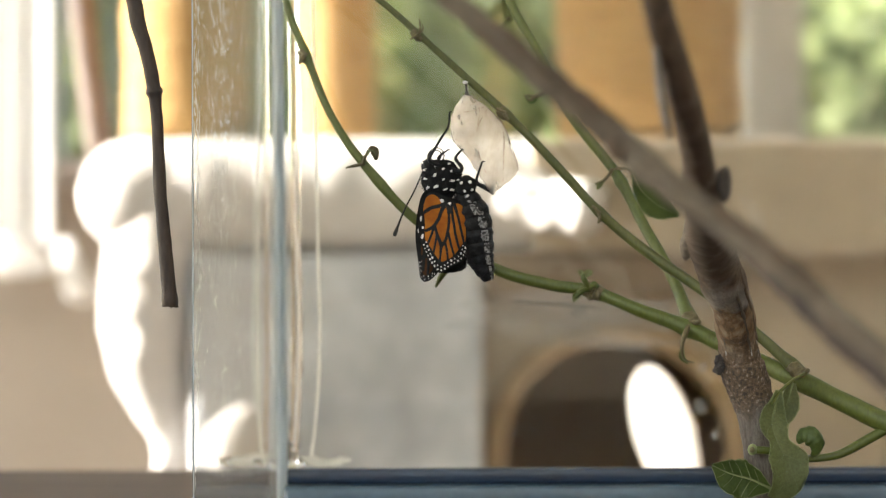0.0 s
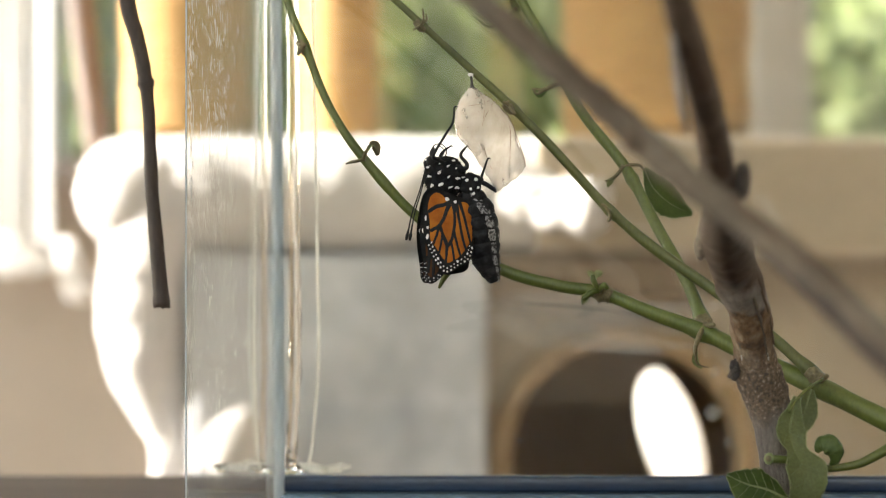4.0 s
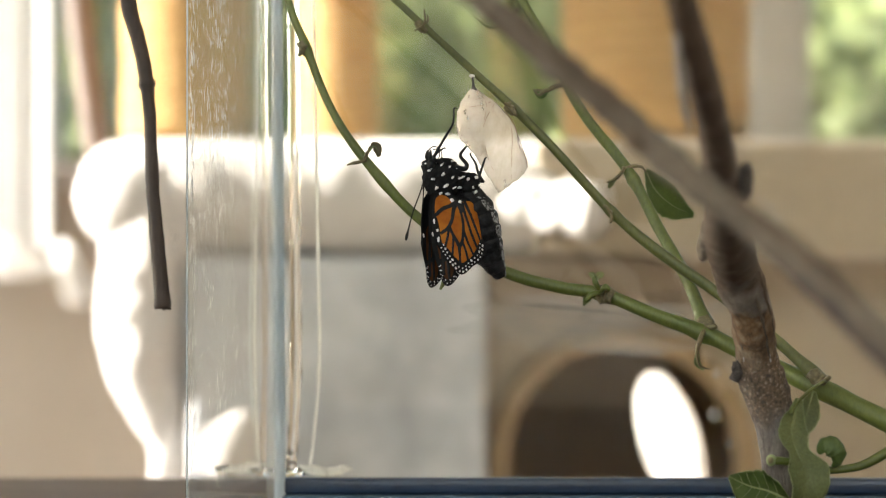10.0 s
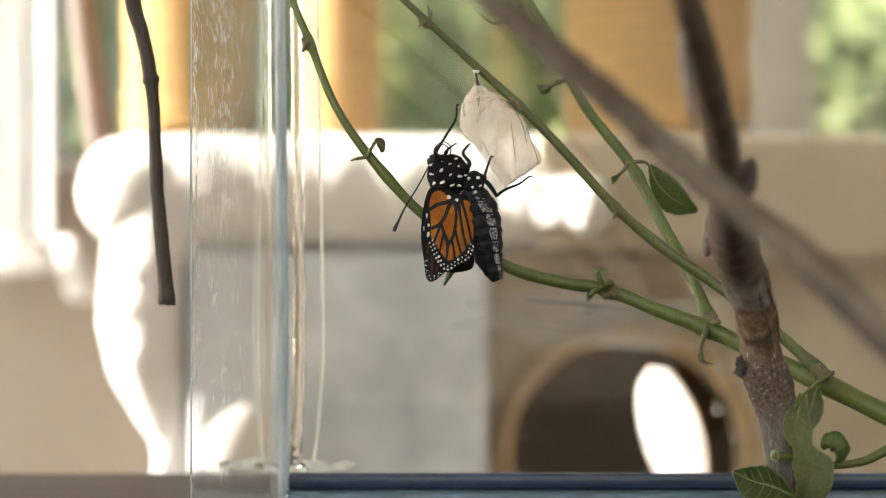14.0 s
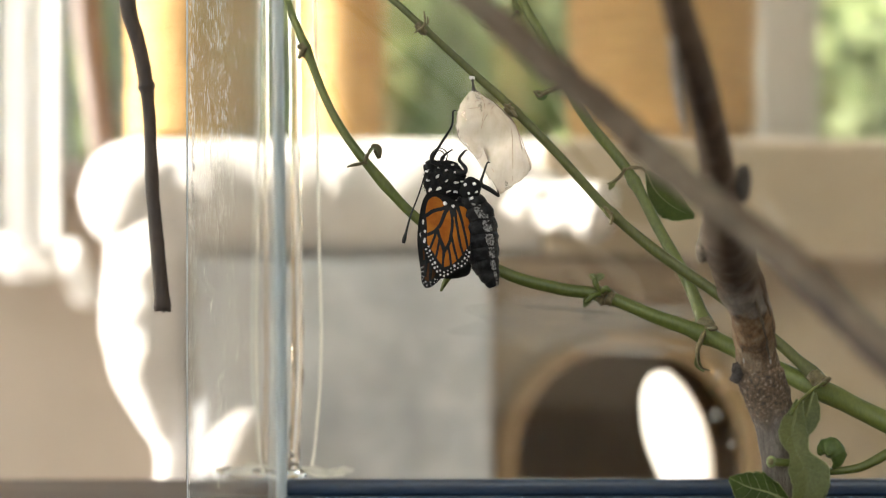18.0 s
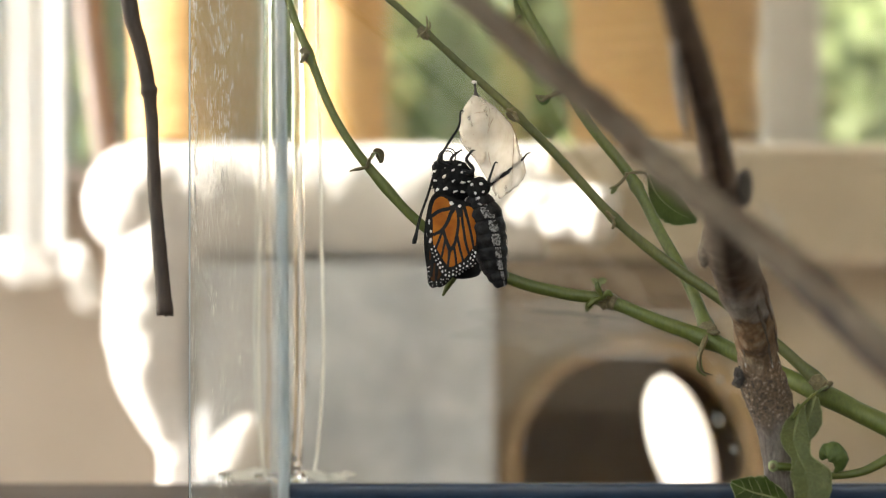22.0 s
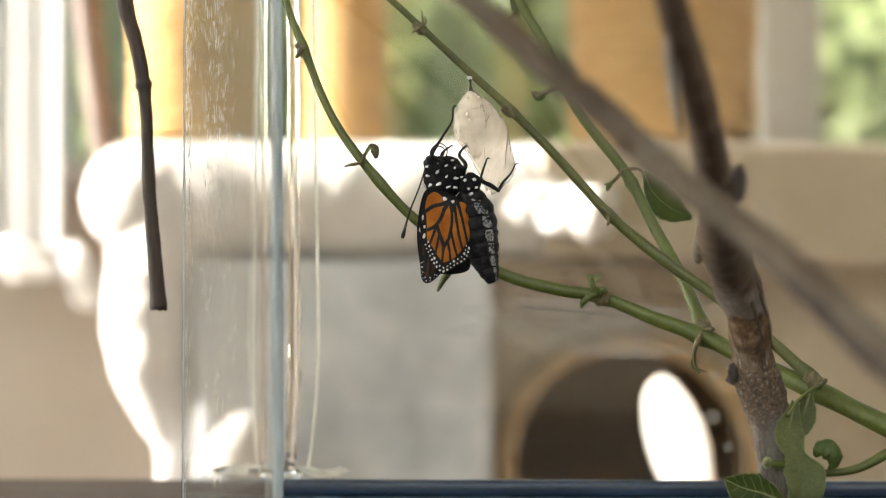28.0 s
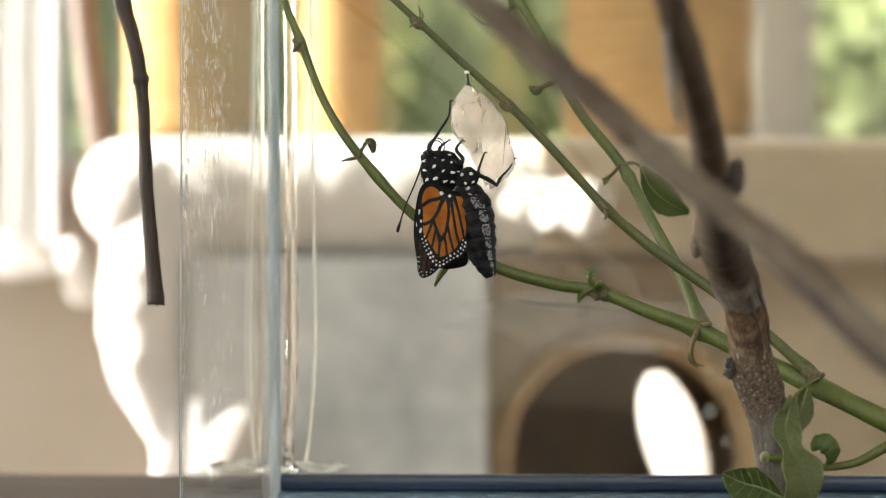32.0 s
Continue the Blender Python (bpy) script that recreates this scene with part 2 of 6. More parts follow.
M_LEAVES = rough_material("garden_leaves", [(0.3, (0.17, 0.205, 0.075)), (0.7, (0.28, 0.31, 0.14))], 1.2, 9, 0.6, 0.0, through=0.6)
M_TRUNK = rough_material("garden_trunk", [(0.3, (0.08, 0.055, 0.035)), (0.7, (0.15, 0.11, 0.08))], 8, 60, 0.9, 0.8, 0.01)


def shell_material():
    """Papery, milky, half clear chrysalis skin."""
    n = Nodes("chrysalis_skin")
    vein = n.noise(700, 5, (1, 1, 0.5))
    colour = n.ramp(n.noise(140, 4), [(0.3, (0.74, 0.675, 0.63)), (0.7, (0.88, 0.835, 0.80))])
    colour = n.mix(0.18, colour, n.ramp(vein, [(0.35, (0.6, 0.53, 0.46)), (0.55, (1, 1, 1))]), "MULTIPLY")
    n.join(colour, n.bsdf.inputs["Base Color"])
    n.bsdf.inputs["Roughness"].default_value = 0.25
    n.bump(vein, 0.5, 0.0004)
    thin = n.add("ShaderNodeBsdfTranslucent")
    n.join(colour, thin.inputs[0])
    clear = n.add("ShaderNodeBsdfTransparent", Color=(0.99, 0.985, 0.97, 1))
    one, two = n.add("ShaderNodeMixShader", Fac=0.70), n.add("ShaderNodeMixShader")
    n.join(n.ramp(n.noise(170, 3, (1, 1, 0.35)), [(0.30, (0.62,) * 3), (0.75, (0.72,) * 3)]), two.inputs[0])
    n.join(n.bsdf.outputs[0], one.inputs[1])
    n.join(thin.outputs[0], one.inputs[2])
    n.join(one.outputs[0], two.inputs[1])
    n.join(clear.outputs[0], two.inputs[2])
    n.join(two.outputs[0], n.out.inputs[0])
    return n.mat


M_SHELL = shell_material()


def stem_material():
    """Bark that changes along the stem: dark brown above, tan and fibrous, speckled round the leaf scar, purplish grey at the foot."""
    n = Nodes("stem_bark")
    ragged = n.noise(170, 4, (1, 1, 0.5))
    place = n.add("ShaderNodeSeparateXYZ")
    n.join(n.coords(), place.inputs[0])
    shift = n.tree.nodes.new("ShaderNodeMath")
    shift.operation = "MULTIPLY_ADD"
    shift.inputs[1].default_value = 0.012
    n.join(ragged, shift.inputs[0])
    n.join(place.outputs[2], shift.inputs[2])
    up = n.add("ShaderNodeMapRange")
    up.inputs["From Min"].default_value, up.inputs["From Max"].default_value = 0.756, 0.876
    n.join(shift.outputs[0], up.inputs["Value"])
    fibre, speck, grain = n.noise(420, 5, (1, 1, 0.12)), n.noise(1150, 4), n.noise(1900, 5, (1, 1, 0.4))
    foot = n.ramp(fibre, [(0.30, (0.055, 0.043, 0.038)), (0.70, (0.17, 0.15, 0.135))])
    band = n.ramp(speck, [(0.36, (0.040, 0.030, 0.023)), (0.56, (0.12, 0.080, 0.050))])
    band = n.mix(n.ramp(speck, [(0.58, (0.0,) * 3), (0.70, (0.7,) * 3)]), band, (0.36, 0.33, 0.30))
    tan = n.ramp(fibre, [(0.32, (0.055, 0.034, 0.020)), (0.50, (0.17, 0.098, 0.045)), (0.72, (0.30, 0.23, 0.16))])
    dark = n.ramp(n.noise(240, 5, (1, 1, 0.25)), [(0.28, (0.055, 0.037, 0.024)), (0.58, (0.115, 0.076, 0.048)), (0.80, (0.22, 0.18, 0.15))])
    colour = n.mix(n.ramp(up.outputs[0], [(0.30, (0.0,) * 3), (0.35, (1.0,) * 3)]), foot, band)
    colour = n.mix(n.ramp(up.outputs[0], [(0.415, (0.0,) * 3), (0.49, (1.0,) * 3)]), colour, tan)
    colour = n.mix(n.ramp(up.outputs[0], [(0.545, (0.0,) * 3), (0.58, (1.0,) * 3)]), colour, dark)
    collar = n.ramp(up.outputs[0], [(0.535, (0.0,) * 3), (0.555, (0.6,) * 3)])
    collar = n.mix(1.0, collar, n.ramp(up.outputs[0], [(0.565, (1.0,) * 3), (0.60, (0.0,) * 3)]), "MULTIPLY")
    colour = n.mix(collar, colour, (0.30, 0.285, 0.27))
    colour = n.mix(0.55, colour, n.ramp(grain, [(0.32, (0.40,) * 3), (0.66, (1.0,) * 3)]), "MULTIPLY")
    n.join(colour, n.bsdf.inputs["Base Color"])
    n.bsdf.inputs["Roughness"].default_value = 0.85
    n.bump(grain, 0.9, 0.0008)
    return n.mat


M_BARK_STEM = stem_material()


def drop_material(name, clearness):
    """A dried drop: a thin half clear whitish film."""
    n = Nodes(name)
    n.join(n.ramp(n.noise(900, 3), [(0.3, (0.66, 0.65, 0.62)), (0.7, (0.82, 0.81, 0.78))]), n.bsdf.inputs["Base Color"])
    clear, both = n.add("ShaderNodeBsdfTransparent"), n.add("ShaderNodeMixShader", Fac=clearness)
    n.join(n.bsdf.outputs[0], both.inputs[1])
    n.join(clear.outputs[0], both.inputs[2])
    n.join(both.outputs[0], n.out.inputs[0])
    return n.mat


M_DRIP = drop_material("dried_drops", 0.92)
M_SMEAR = drop_material("wiped_smears", 0.955)
M_STREAK = drop_material("dried_streaks", 0.15)
M_FILM = drop_material("dusty_haze_film", 0.95)


# ---- building helpers ----
def mesh_of(bm, name, material, smooth=True):
    data = bpy.data.meshes.new(name)
    bmesh.ops.recalc_face_normals(bm, faces=bm.faces)
    bm.to_mesh(data)
    bm.free()
    data.materials.append(material)
    if smooth:
        data.polygons.foreach_set("use_smooth", [True] * len(data.polygons))
    return data


def thing(name, x, y, z, label, category, group="", kind=""):
    ob = new(name)
    ob.empty_display_size = 0.01
    ob.matrix_basis = pose(x, y, z)
    return tagged(ob, label, category, group, kind)


def part(name, bm, material, parent, label="", smooth=True):
    """One mesh under a thing or a part; its points are in the parent's space."""
    ob = new(name, mesh_of(bm, name, material, smooth))
    ob.parent = parent
    return tagged(ob, label)


def solid(name, bm, material, label="", category="", kind="", group="", smooth=True):
    return tagged(new(name, mesh_of(bm, name, material, smooth)), label, category, group, kind)


def box(bm, x0, x1, y0, y1, z0, z1, bevel=0.0, segments=2):
    made = bmesh.ops.create_cube(bm, size=1)["verts"]
    for v in made:
        v.co = Vector(((x0 + x1) / 2 + v.co.x * (x1 - x0), (y0 + y1) / 2 + v.co.y * (y1 - y0), (z0 + z1) / 2 + v.co.z * (z1 - z0)))
    if bevel:
        edges = list({e for v in made for e in v.link_edges})
        bmesh.ops.bevel(bm, geom=edges, offset=bevel, segments=segments, profile=0.5, affect="EDGES")
    return bm


def glide(points, n):
    """n + 1 places on a smooth curve through a few points of any number of coordinates."""
    pts = [np.array(p, float) for p in points]
    pts = [2 * pts[0] - pts[1]] + pts + [2 * pts[-1] - pts[-2]]
    spans = len(pts) - 3
    out = []
    for k in range(n + 1):
        u = min(k / n * spans, spans - 1e-9)
        i, f = int(u), u - int(u)
        a, b, c, d = pts[i:i + 4]
        out.append(0.5 * (2 * b + (c - a) * f + (2 * a - 5 * b + 4 * c - d) * f * f + (3 * b - a - 3 * c + d) * f ** 3))
    return out


def tube(bm, points, sides=10, steps=40, wobble=0.0, seed=0, flat=1.0, swell=()):
    """A tapered stem through points (x, y, z, radius). swell: (where 0 to 1, extra share, width) of its nodes."""
    rows = glide(points, steps)
    ring, old, side = [], None, Vector((0, 0, 1))
    for k, row in enumerate(rows):
        here = Vector(row[:3])
        ahead = Vector(rows[min(k + 1, steps)][:3]) - Vector(rows[max(k - 1, 0)][:3])
        ahead.normalize()
        side = (side - ahead * side.dot(ahead))
        if side.length < 1e-4:
            side = ahead.orthogonal()
        side.normalize()
        other = ahead.cross(side)
        u = k / steps
        r = row[3] * (1 + sum(s * math.exp(-((u - w) / d) ** 2) for w, s, d in swell))
        ring = []
        for j in range(sides):
            a = math.tau * j / sides
            rr = r * (1 + wobble * noise.noise(Vector((math.cos(a) * 1.4 + seed * 7.1, math.sin(a) * 1.4, u * steps * 0.35))))
            ring.append(bm.verts.new(here + side * (math.cos(a) * rr) + other * (math.sin(a) * rr * flat)))
        if old:
            for j in range(sides):
                bm.faces.new((old[j], old[(j + 1) % sides], ring[(j + 1) % sides], ring[j]))
        else:
            bm.faces.new(ring[::-1])
        old = ring
    bm.faces.new(ring)
    return bm


def blob(bm, x, y, z, rx, ry, rz, turn=None, sub=2, rough=0.0, seed=0):
    m = Matrix.Translation((x, y, z)) @ (turn or Matrix()) @ Matrix.Diagonal((rx, ry, rz, 1))
    made = bmesh.ops.create_icosphere(bm, subdivisions=sub, radius=1, matrix=m)["verts"]
    if rough:
        c = Vector((x, y, z))
        for v in made:
            v.co = c + (v.co - c) * (1 + rough * noise.noise((v.co - c) / max(rx, ry, rz) * 1.7 + Vector((seed * 3.7, 0, 0))))
    return bm


def lathe(bm, profile, sides=40, x=0.0, y=0.0):
    """Turns (radius, z) pairs round an upright axis."""
    old = None
    for r, z in profile:
        ring = [bm.verts.new((x + r * math.cos(math.tau * j / sides), y + r * math.sin(math.tau * j / sides), z)) for j in range(sides)]
        if old:
            for j in range(sides):
                bm.faces.new((old[j], old[(j + 1) % sides], ring[(j + 1) % sides], ring[j]))
        else:
            bm.faces.new(ring[::-1])
        old = ring
    bm.faces.new(old)
    return bm


def bm_new():
    return bmesh.new()


# ---- the room ----
def room():
    X0, X1, Y0, Y1, H = -3.0, 3.0, -2.0, 3.2, 2.5
    solid("floor", box(bm_new(), X0, X1, Y0, Y1, -0.1, 0.0), M_FLOOR, "brown wooden floor boards", "floor", "structure", smooth=False)
    solid("ceiling", box(bm_new(), X0, X1, Y0, Y1, H, H + 0.1), M_CEIL, "plain white ceiling", "ceiling", "structure", smooth=False)
    bm = bm_new()
    box(bm, X0, X1, Y1, Y1 + 0.16, 0, 0.90)
    box(bm, X0, X1, Y1, Y1 + 0.16, 2.25, H)
    solid("wall_north", bm, M_TAN, "beige wall below a long window", "wall", "structure", smooth=False)
    bm = bm_new()
    box(bm, X0 - 0.16, X0, Y0, Y1, 0, 0.9)
    box(bm, X0 - 0.16, X0, Y0, Y1, 2.25, H)
    # unseen opening added in the west wall for the side fill lamp
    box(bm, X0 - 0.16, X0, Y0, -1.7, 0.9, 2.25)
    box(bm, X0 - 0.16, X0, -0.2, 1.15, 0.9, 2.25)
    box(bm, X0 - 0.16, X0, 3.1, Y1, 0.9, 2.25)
    solid("wall_west", bm, M_WALL, "beige wall with a sun window and an added fill opening", "wall", "structure", smooth=False)
    solid("wall_east", box(bm_new(), X1, X1 + 0.16, Y0, Y1, 0, H), M_WALL, "plain beige wall", "wall", "structure", smooth=False)
    # unseen opening added behind the viewer for the south fill lamp
    bm = bm_new()
    box(bm, X0, X1, Y0 - 0.16, Y0, 0, 1.65)
    box(bm, X0, X1, Y0 - 0.16, Y0, 2.25, H)
    box(bm, X0, -1.25, Y0 - 0.16, Y0, 1.65, 2.25)
    box(bm, 1.25, X1, Y0 - 0.16, Y0, 1.65, 2.25)
    solid("wall_south", bm, M_WALL, "beige wall with an opening added for fill light", "wall", "structure", smooth=False)
    # the garden window: sill, frame bars, panes
    win = thing("window_1", 0, Y1, 0.9, "long white garden window over a deep sill", "window", kind="structure")
    part("window_sill", box(bm_new(), X0, X1, -0.14, 0.16, 0.0, 0.030, 0.006), M_SILL, win)
    for x0, x1 in ((-3.0, -2.94), (-1.60, -1.53), (-0.53, -0.445), (0.352, 0.424), (1.35, 1.42), (2.94, 3.0)):
        part("mullion", box(bm_new(), x0, x1, 0.02, 0.10, 0.030, 1.31, 0.006), M_FRAME, win)
    part("head_rail", box(bm_new(), X0, X1, 0.021, 0.099, 1.31, 1.35, 0.006), M_WHITE, win)
    edges = [-2.94, -1.60, -1.53, -0.53, -0.445, 0.352, 0.424, 1.35, 1.42, 2.94]
    for a, b in zip(edges[::2], edges[1::2]):
        ob = part("pane", box(bm_new(), a, b, 0.055, 0.059, 0.03, 1.31), M_GLASS, win, smooth=False)
        ob.visible_shadow = False
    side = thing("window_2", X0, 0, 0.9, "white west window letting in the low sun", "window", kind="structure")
    # the last two jambs belong to the added side opening
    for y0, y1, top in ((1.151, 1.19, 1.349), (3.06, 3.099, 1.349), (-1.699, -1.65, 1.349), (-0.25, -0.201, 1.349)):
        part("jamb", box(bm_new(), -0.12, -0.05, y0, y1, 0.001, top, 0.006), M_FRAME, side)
    # a sheer white curtain drawn to one side
    bm = bm_new()
    old = None
    for k in range(121):
        u = k / 120
        x = -0.92 + 0.51 * u
        y = 3.02 + 0.010 * math.sin(u * 78) if u < 0.78 else 3.03 - 0.10 * (u - 0.78) / 0.22
        y += 0.006 * math.sin(u * 131 + 1)
        pair = [bm.verts.new((x, y, z)) for z in (0.835, 2.3)]
        if old:
            bm.faces.new((old[0], pair[0], pair[1], old[1]))
        old = pair
    bmesh.ops.solidify(bm, geom=bm.faces[:], thickness=0.0012)
    cur = thing("curtain", 0, 0, 0, "sheer white curtain drawn beside the window", "curtain")
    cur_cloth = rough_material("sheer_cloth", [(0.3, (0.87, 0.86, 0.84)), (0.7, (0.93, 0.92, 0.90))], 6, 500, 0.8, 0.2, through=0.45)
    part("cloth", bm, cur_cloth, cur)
    # added cloth blobs stand in for sunlit white patches below the curtain
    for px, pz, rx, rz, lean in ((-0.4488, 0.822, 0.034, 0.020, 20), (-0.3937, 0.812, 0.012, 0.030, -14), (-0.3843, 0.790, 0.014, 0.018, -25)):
        part("white_patch_blob", blob(bm_new(), px, 2.93, pz, rx, 0.03, rz, pose(0, 0, 0, 0, lean, 0), 4, 0.5, int(rx * 999)), cur_cloth, cur)
    rod = tube(bm_new(), [(-1.0, 3.02, 2.315, 0.009), (-0.4, 3.02, 2.315, 0.009), (2.9, 3.02, 2.315, 0.009)], 12, 6)
    part("rod", rod, M_WHITE, cur)
    for x in (-1.0, 2.9):
        part("bracket", box(bm_new(), x - 0.01, x + 0.01, 3.01, 3.203, 2.300, 2.330, 0.003), M_WHITE, cur)


room()


# ---- the garden ----
def garden():
    bm = bm_new()
    bmesh.ops.create_grid(bm, x_segments=80, y_segments=80, size=400, matrix=Matrix.Translation((0, 0, -0.4)))
    for v in bm.verts:
        if v.co.y > 5:
            v.co.z += 0.25 * noise.noise(v.co * 0.05)
    solid("ground", bm, M_GRASS, "sunlit green garden lawn", "ground", "structure")
    rng = random.Random(4)

    def shrub(x, y, h, w, count, size, label):
        kind = "tree" if h > 5 else "shrub"
        tree = thing(kind, x, y, -0.4, label, kind, "garden " + kind + "s")
        part("trunk", tube(bm_new(), [(0, 0, -0.05, 0.05), (0.03, 0.02, h * 0.3, 0.04), (-0.02, 0, h * 0.6, 0.02)], 8, 8, 0.2), M_TRUNK, tree)
        for k in range(5):
            a = k * 1.26 + rng.random()
            part("limb", tube(bm_new(), [(0, 0, h * (0.2 + 0.06 * k), 0.022), (w * 0.25 * math.cos(a), w * 0.25 * math.sin(a), h * (0.4 + 0.07 * k), 0.014),
                                         (w * 0.42 * math.cos(a), w * 0.42 * math.sin(a), h * (0.55 + 0.08 * k), 0.006)], 6, 6), M_TRUNK, tree)
        verts, faces = [], []
        for k in range(count):
            a, b = rng.random() * math.tau, rng.random() * 2 - 1
            rr = (0.35 + 0.65 * rng.random() ** 0.6) * (1 + 0.35 * noise.noise(Vector((math.cos(a) * 1.5, math.sin(a) * 1.5, b * 2 + x))))
            c = Vector((w / 2 * rr * math.cos(a) * math.sqrt(1 - b * b), w / 2 * rr * math.sin(a) * math.sqrt(1 - b * b), h * (0.55 + 0.45 * rr * b)))
            if c.z < 0.05:
                continue
            t = Euler((rng.random() * 6, rng.random() * 6, rng.random() * 6)).to_matrix()
            s = size * (0.6 + 0.8 * rng.random())
            base = len(verts)
            for p in ((-1, 0, 0), (-0.3, 0.38, 0.1), (0.5, 0.32, 0.08), (1, 0, -0.1), (0.5, -0.32, 0.08), (-0.3, -0.38, 0.1)):
                verts.append(c + t @ (Vector(p) * s))
            faces.append(tuple(range(base, base + 6)))
        data = bpy.data.meshes.new("crown")
        data.from_pydata(verts, [], faces)
        data.materials.append(M_LEAVES)
        crown = new("crown", data)
        crown.parent = tree
        tagged(crown, kind="stuff")

    for x, y, h, w in ((-1.0, 9.0, 2.3, 1.5), (0.95, 6.2, 1.7, 1.5), (2.2, 8.5, 3.2, 2.6), (0.55, 10.5, 4.2, 3.6), (4.6, 11, 4.2, 3.6), (-0.6, 12.5, 4.6, 4.2), (1.6, 13.5, 4.8, 4.4), (3.6, 13.0, 4.6, 4.2), (-0.3, 17.0, 8.0, 7.0), (4.0, 19.0, 8.0, 7.5)):
        shrub(x, y, h, w, 7000 if y < 12 else 12000, 0.042 + 0.0042 * y, "leafy green garden shrub in sunlight" if h < 5 else "tall leafy green garden tree in sunlight")


garden()


# ---- the cat tree ----
def sisal_post(tree, x, y, r, z0, z1, pitch=0.0095):
    post = part("sisal_post", lathe(bm_new(), [(r - 0.5 * pitch, z0), (r - 0.5 * pitch, z1)], 32, x, y), M_SISAL, tree, "upright post wound with tan sisal rope")
    # the wound rope: one mesh of torus-like turns
    verts, faces, sides, ring = [], [], 28, 6
    turns = int((z1 - z0) / pitch)
    for k in range(turns * sides + 1):
        a = math.tau * k / sides
        z = z0 + pitch * (k / sides + 0.5)
        wob = 0.0006 * math.sin(k * 0.037) + 0.0003 * math.sin(k * 1.7)
        for j in range(ring):
            b = math.tau * j / ring
            rr = r - 0.5 * pitch + wob + 0.54 * pitch * math.cos(b)
            verts.append((x + rr * math.cos(a), y + rr * math.sin(a), z + 0.54 * pitch * math.sin(b)))
    for k in range(turns * sides):
        for j in range(ring):
            a, b = k * ring + j, k * ring + (j + 1) % ring
            faces.append((a, b, b + ring, a + ring))
    data = bpy.data.meshes.new("rope")
    data.from_pydata(verts, [], faces)
    data.polygons.foreach_set("use_smooth", [True] * len(data.polygons))
    data.materials.append(M_SISAL)
    rope = new("rope", data)
    rope.parent = post


def plush(bm, amount=0.004, scale=40, seed=0):
    """Uneven pile on a finely cut mesh."""
    bm.normal_update()
    for v in bm.verts:
        v.co += v.normal * amount * (noise.noise(v.co * scale + Vector((seed, 0, 0))) + 0.6 * noise.noise(v.co * scale * 3.1))
    return bm


def plush_box(x0, x1, y0, y1, z0, z1, bevel, cut=26, amount=0.004, seed=0, scale=40):
    bm = bm_new()
    box(bm, x0, x1, y0, y1, z0, z1)
    bmesh.ops.bevel(bm, geom=bm.edges[:], offset=bevel, segments=6, profile=0.5, affect="EDGES")
    long_edges = [e for e in bm.edges if e.calc_length() > 0.02]
    bmesh.ops.subdivide_edges(bm, edges=long_edges, cuts=cut, use_grid_fill=True)
    return plush(bm, amount, scale, seed)


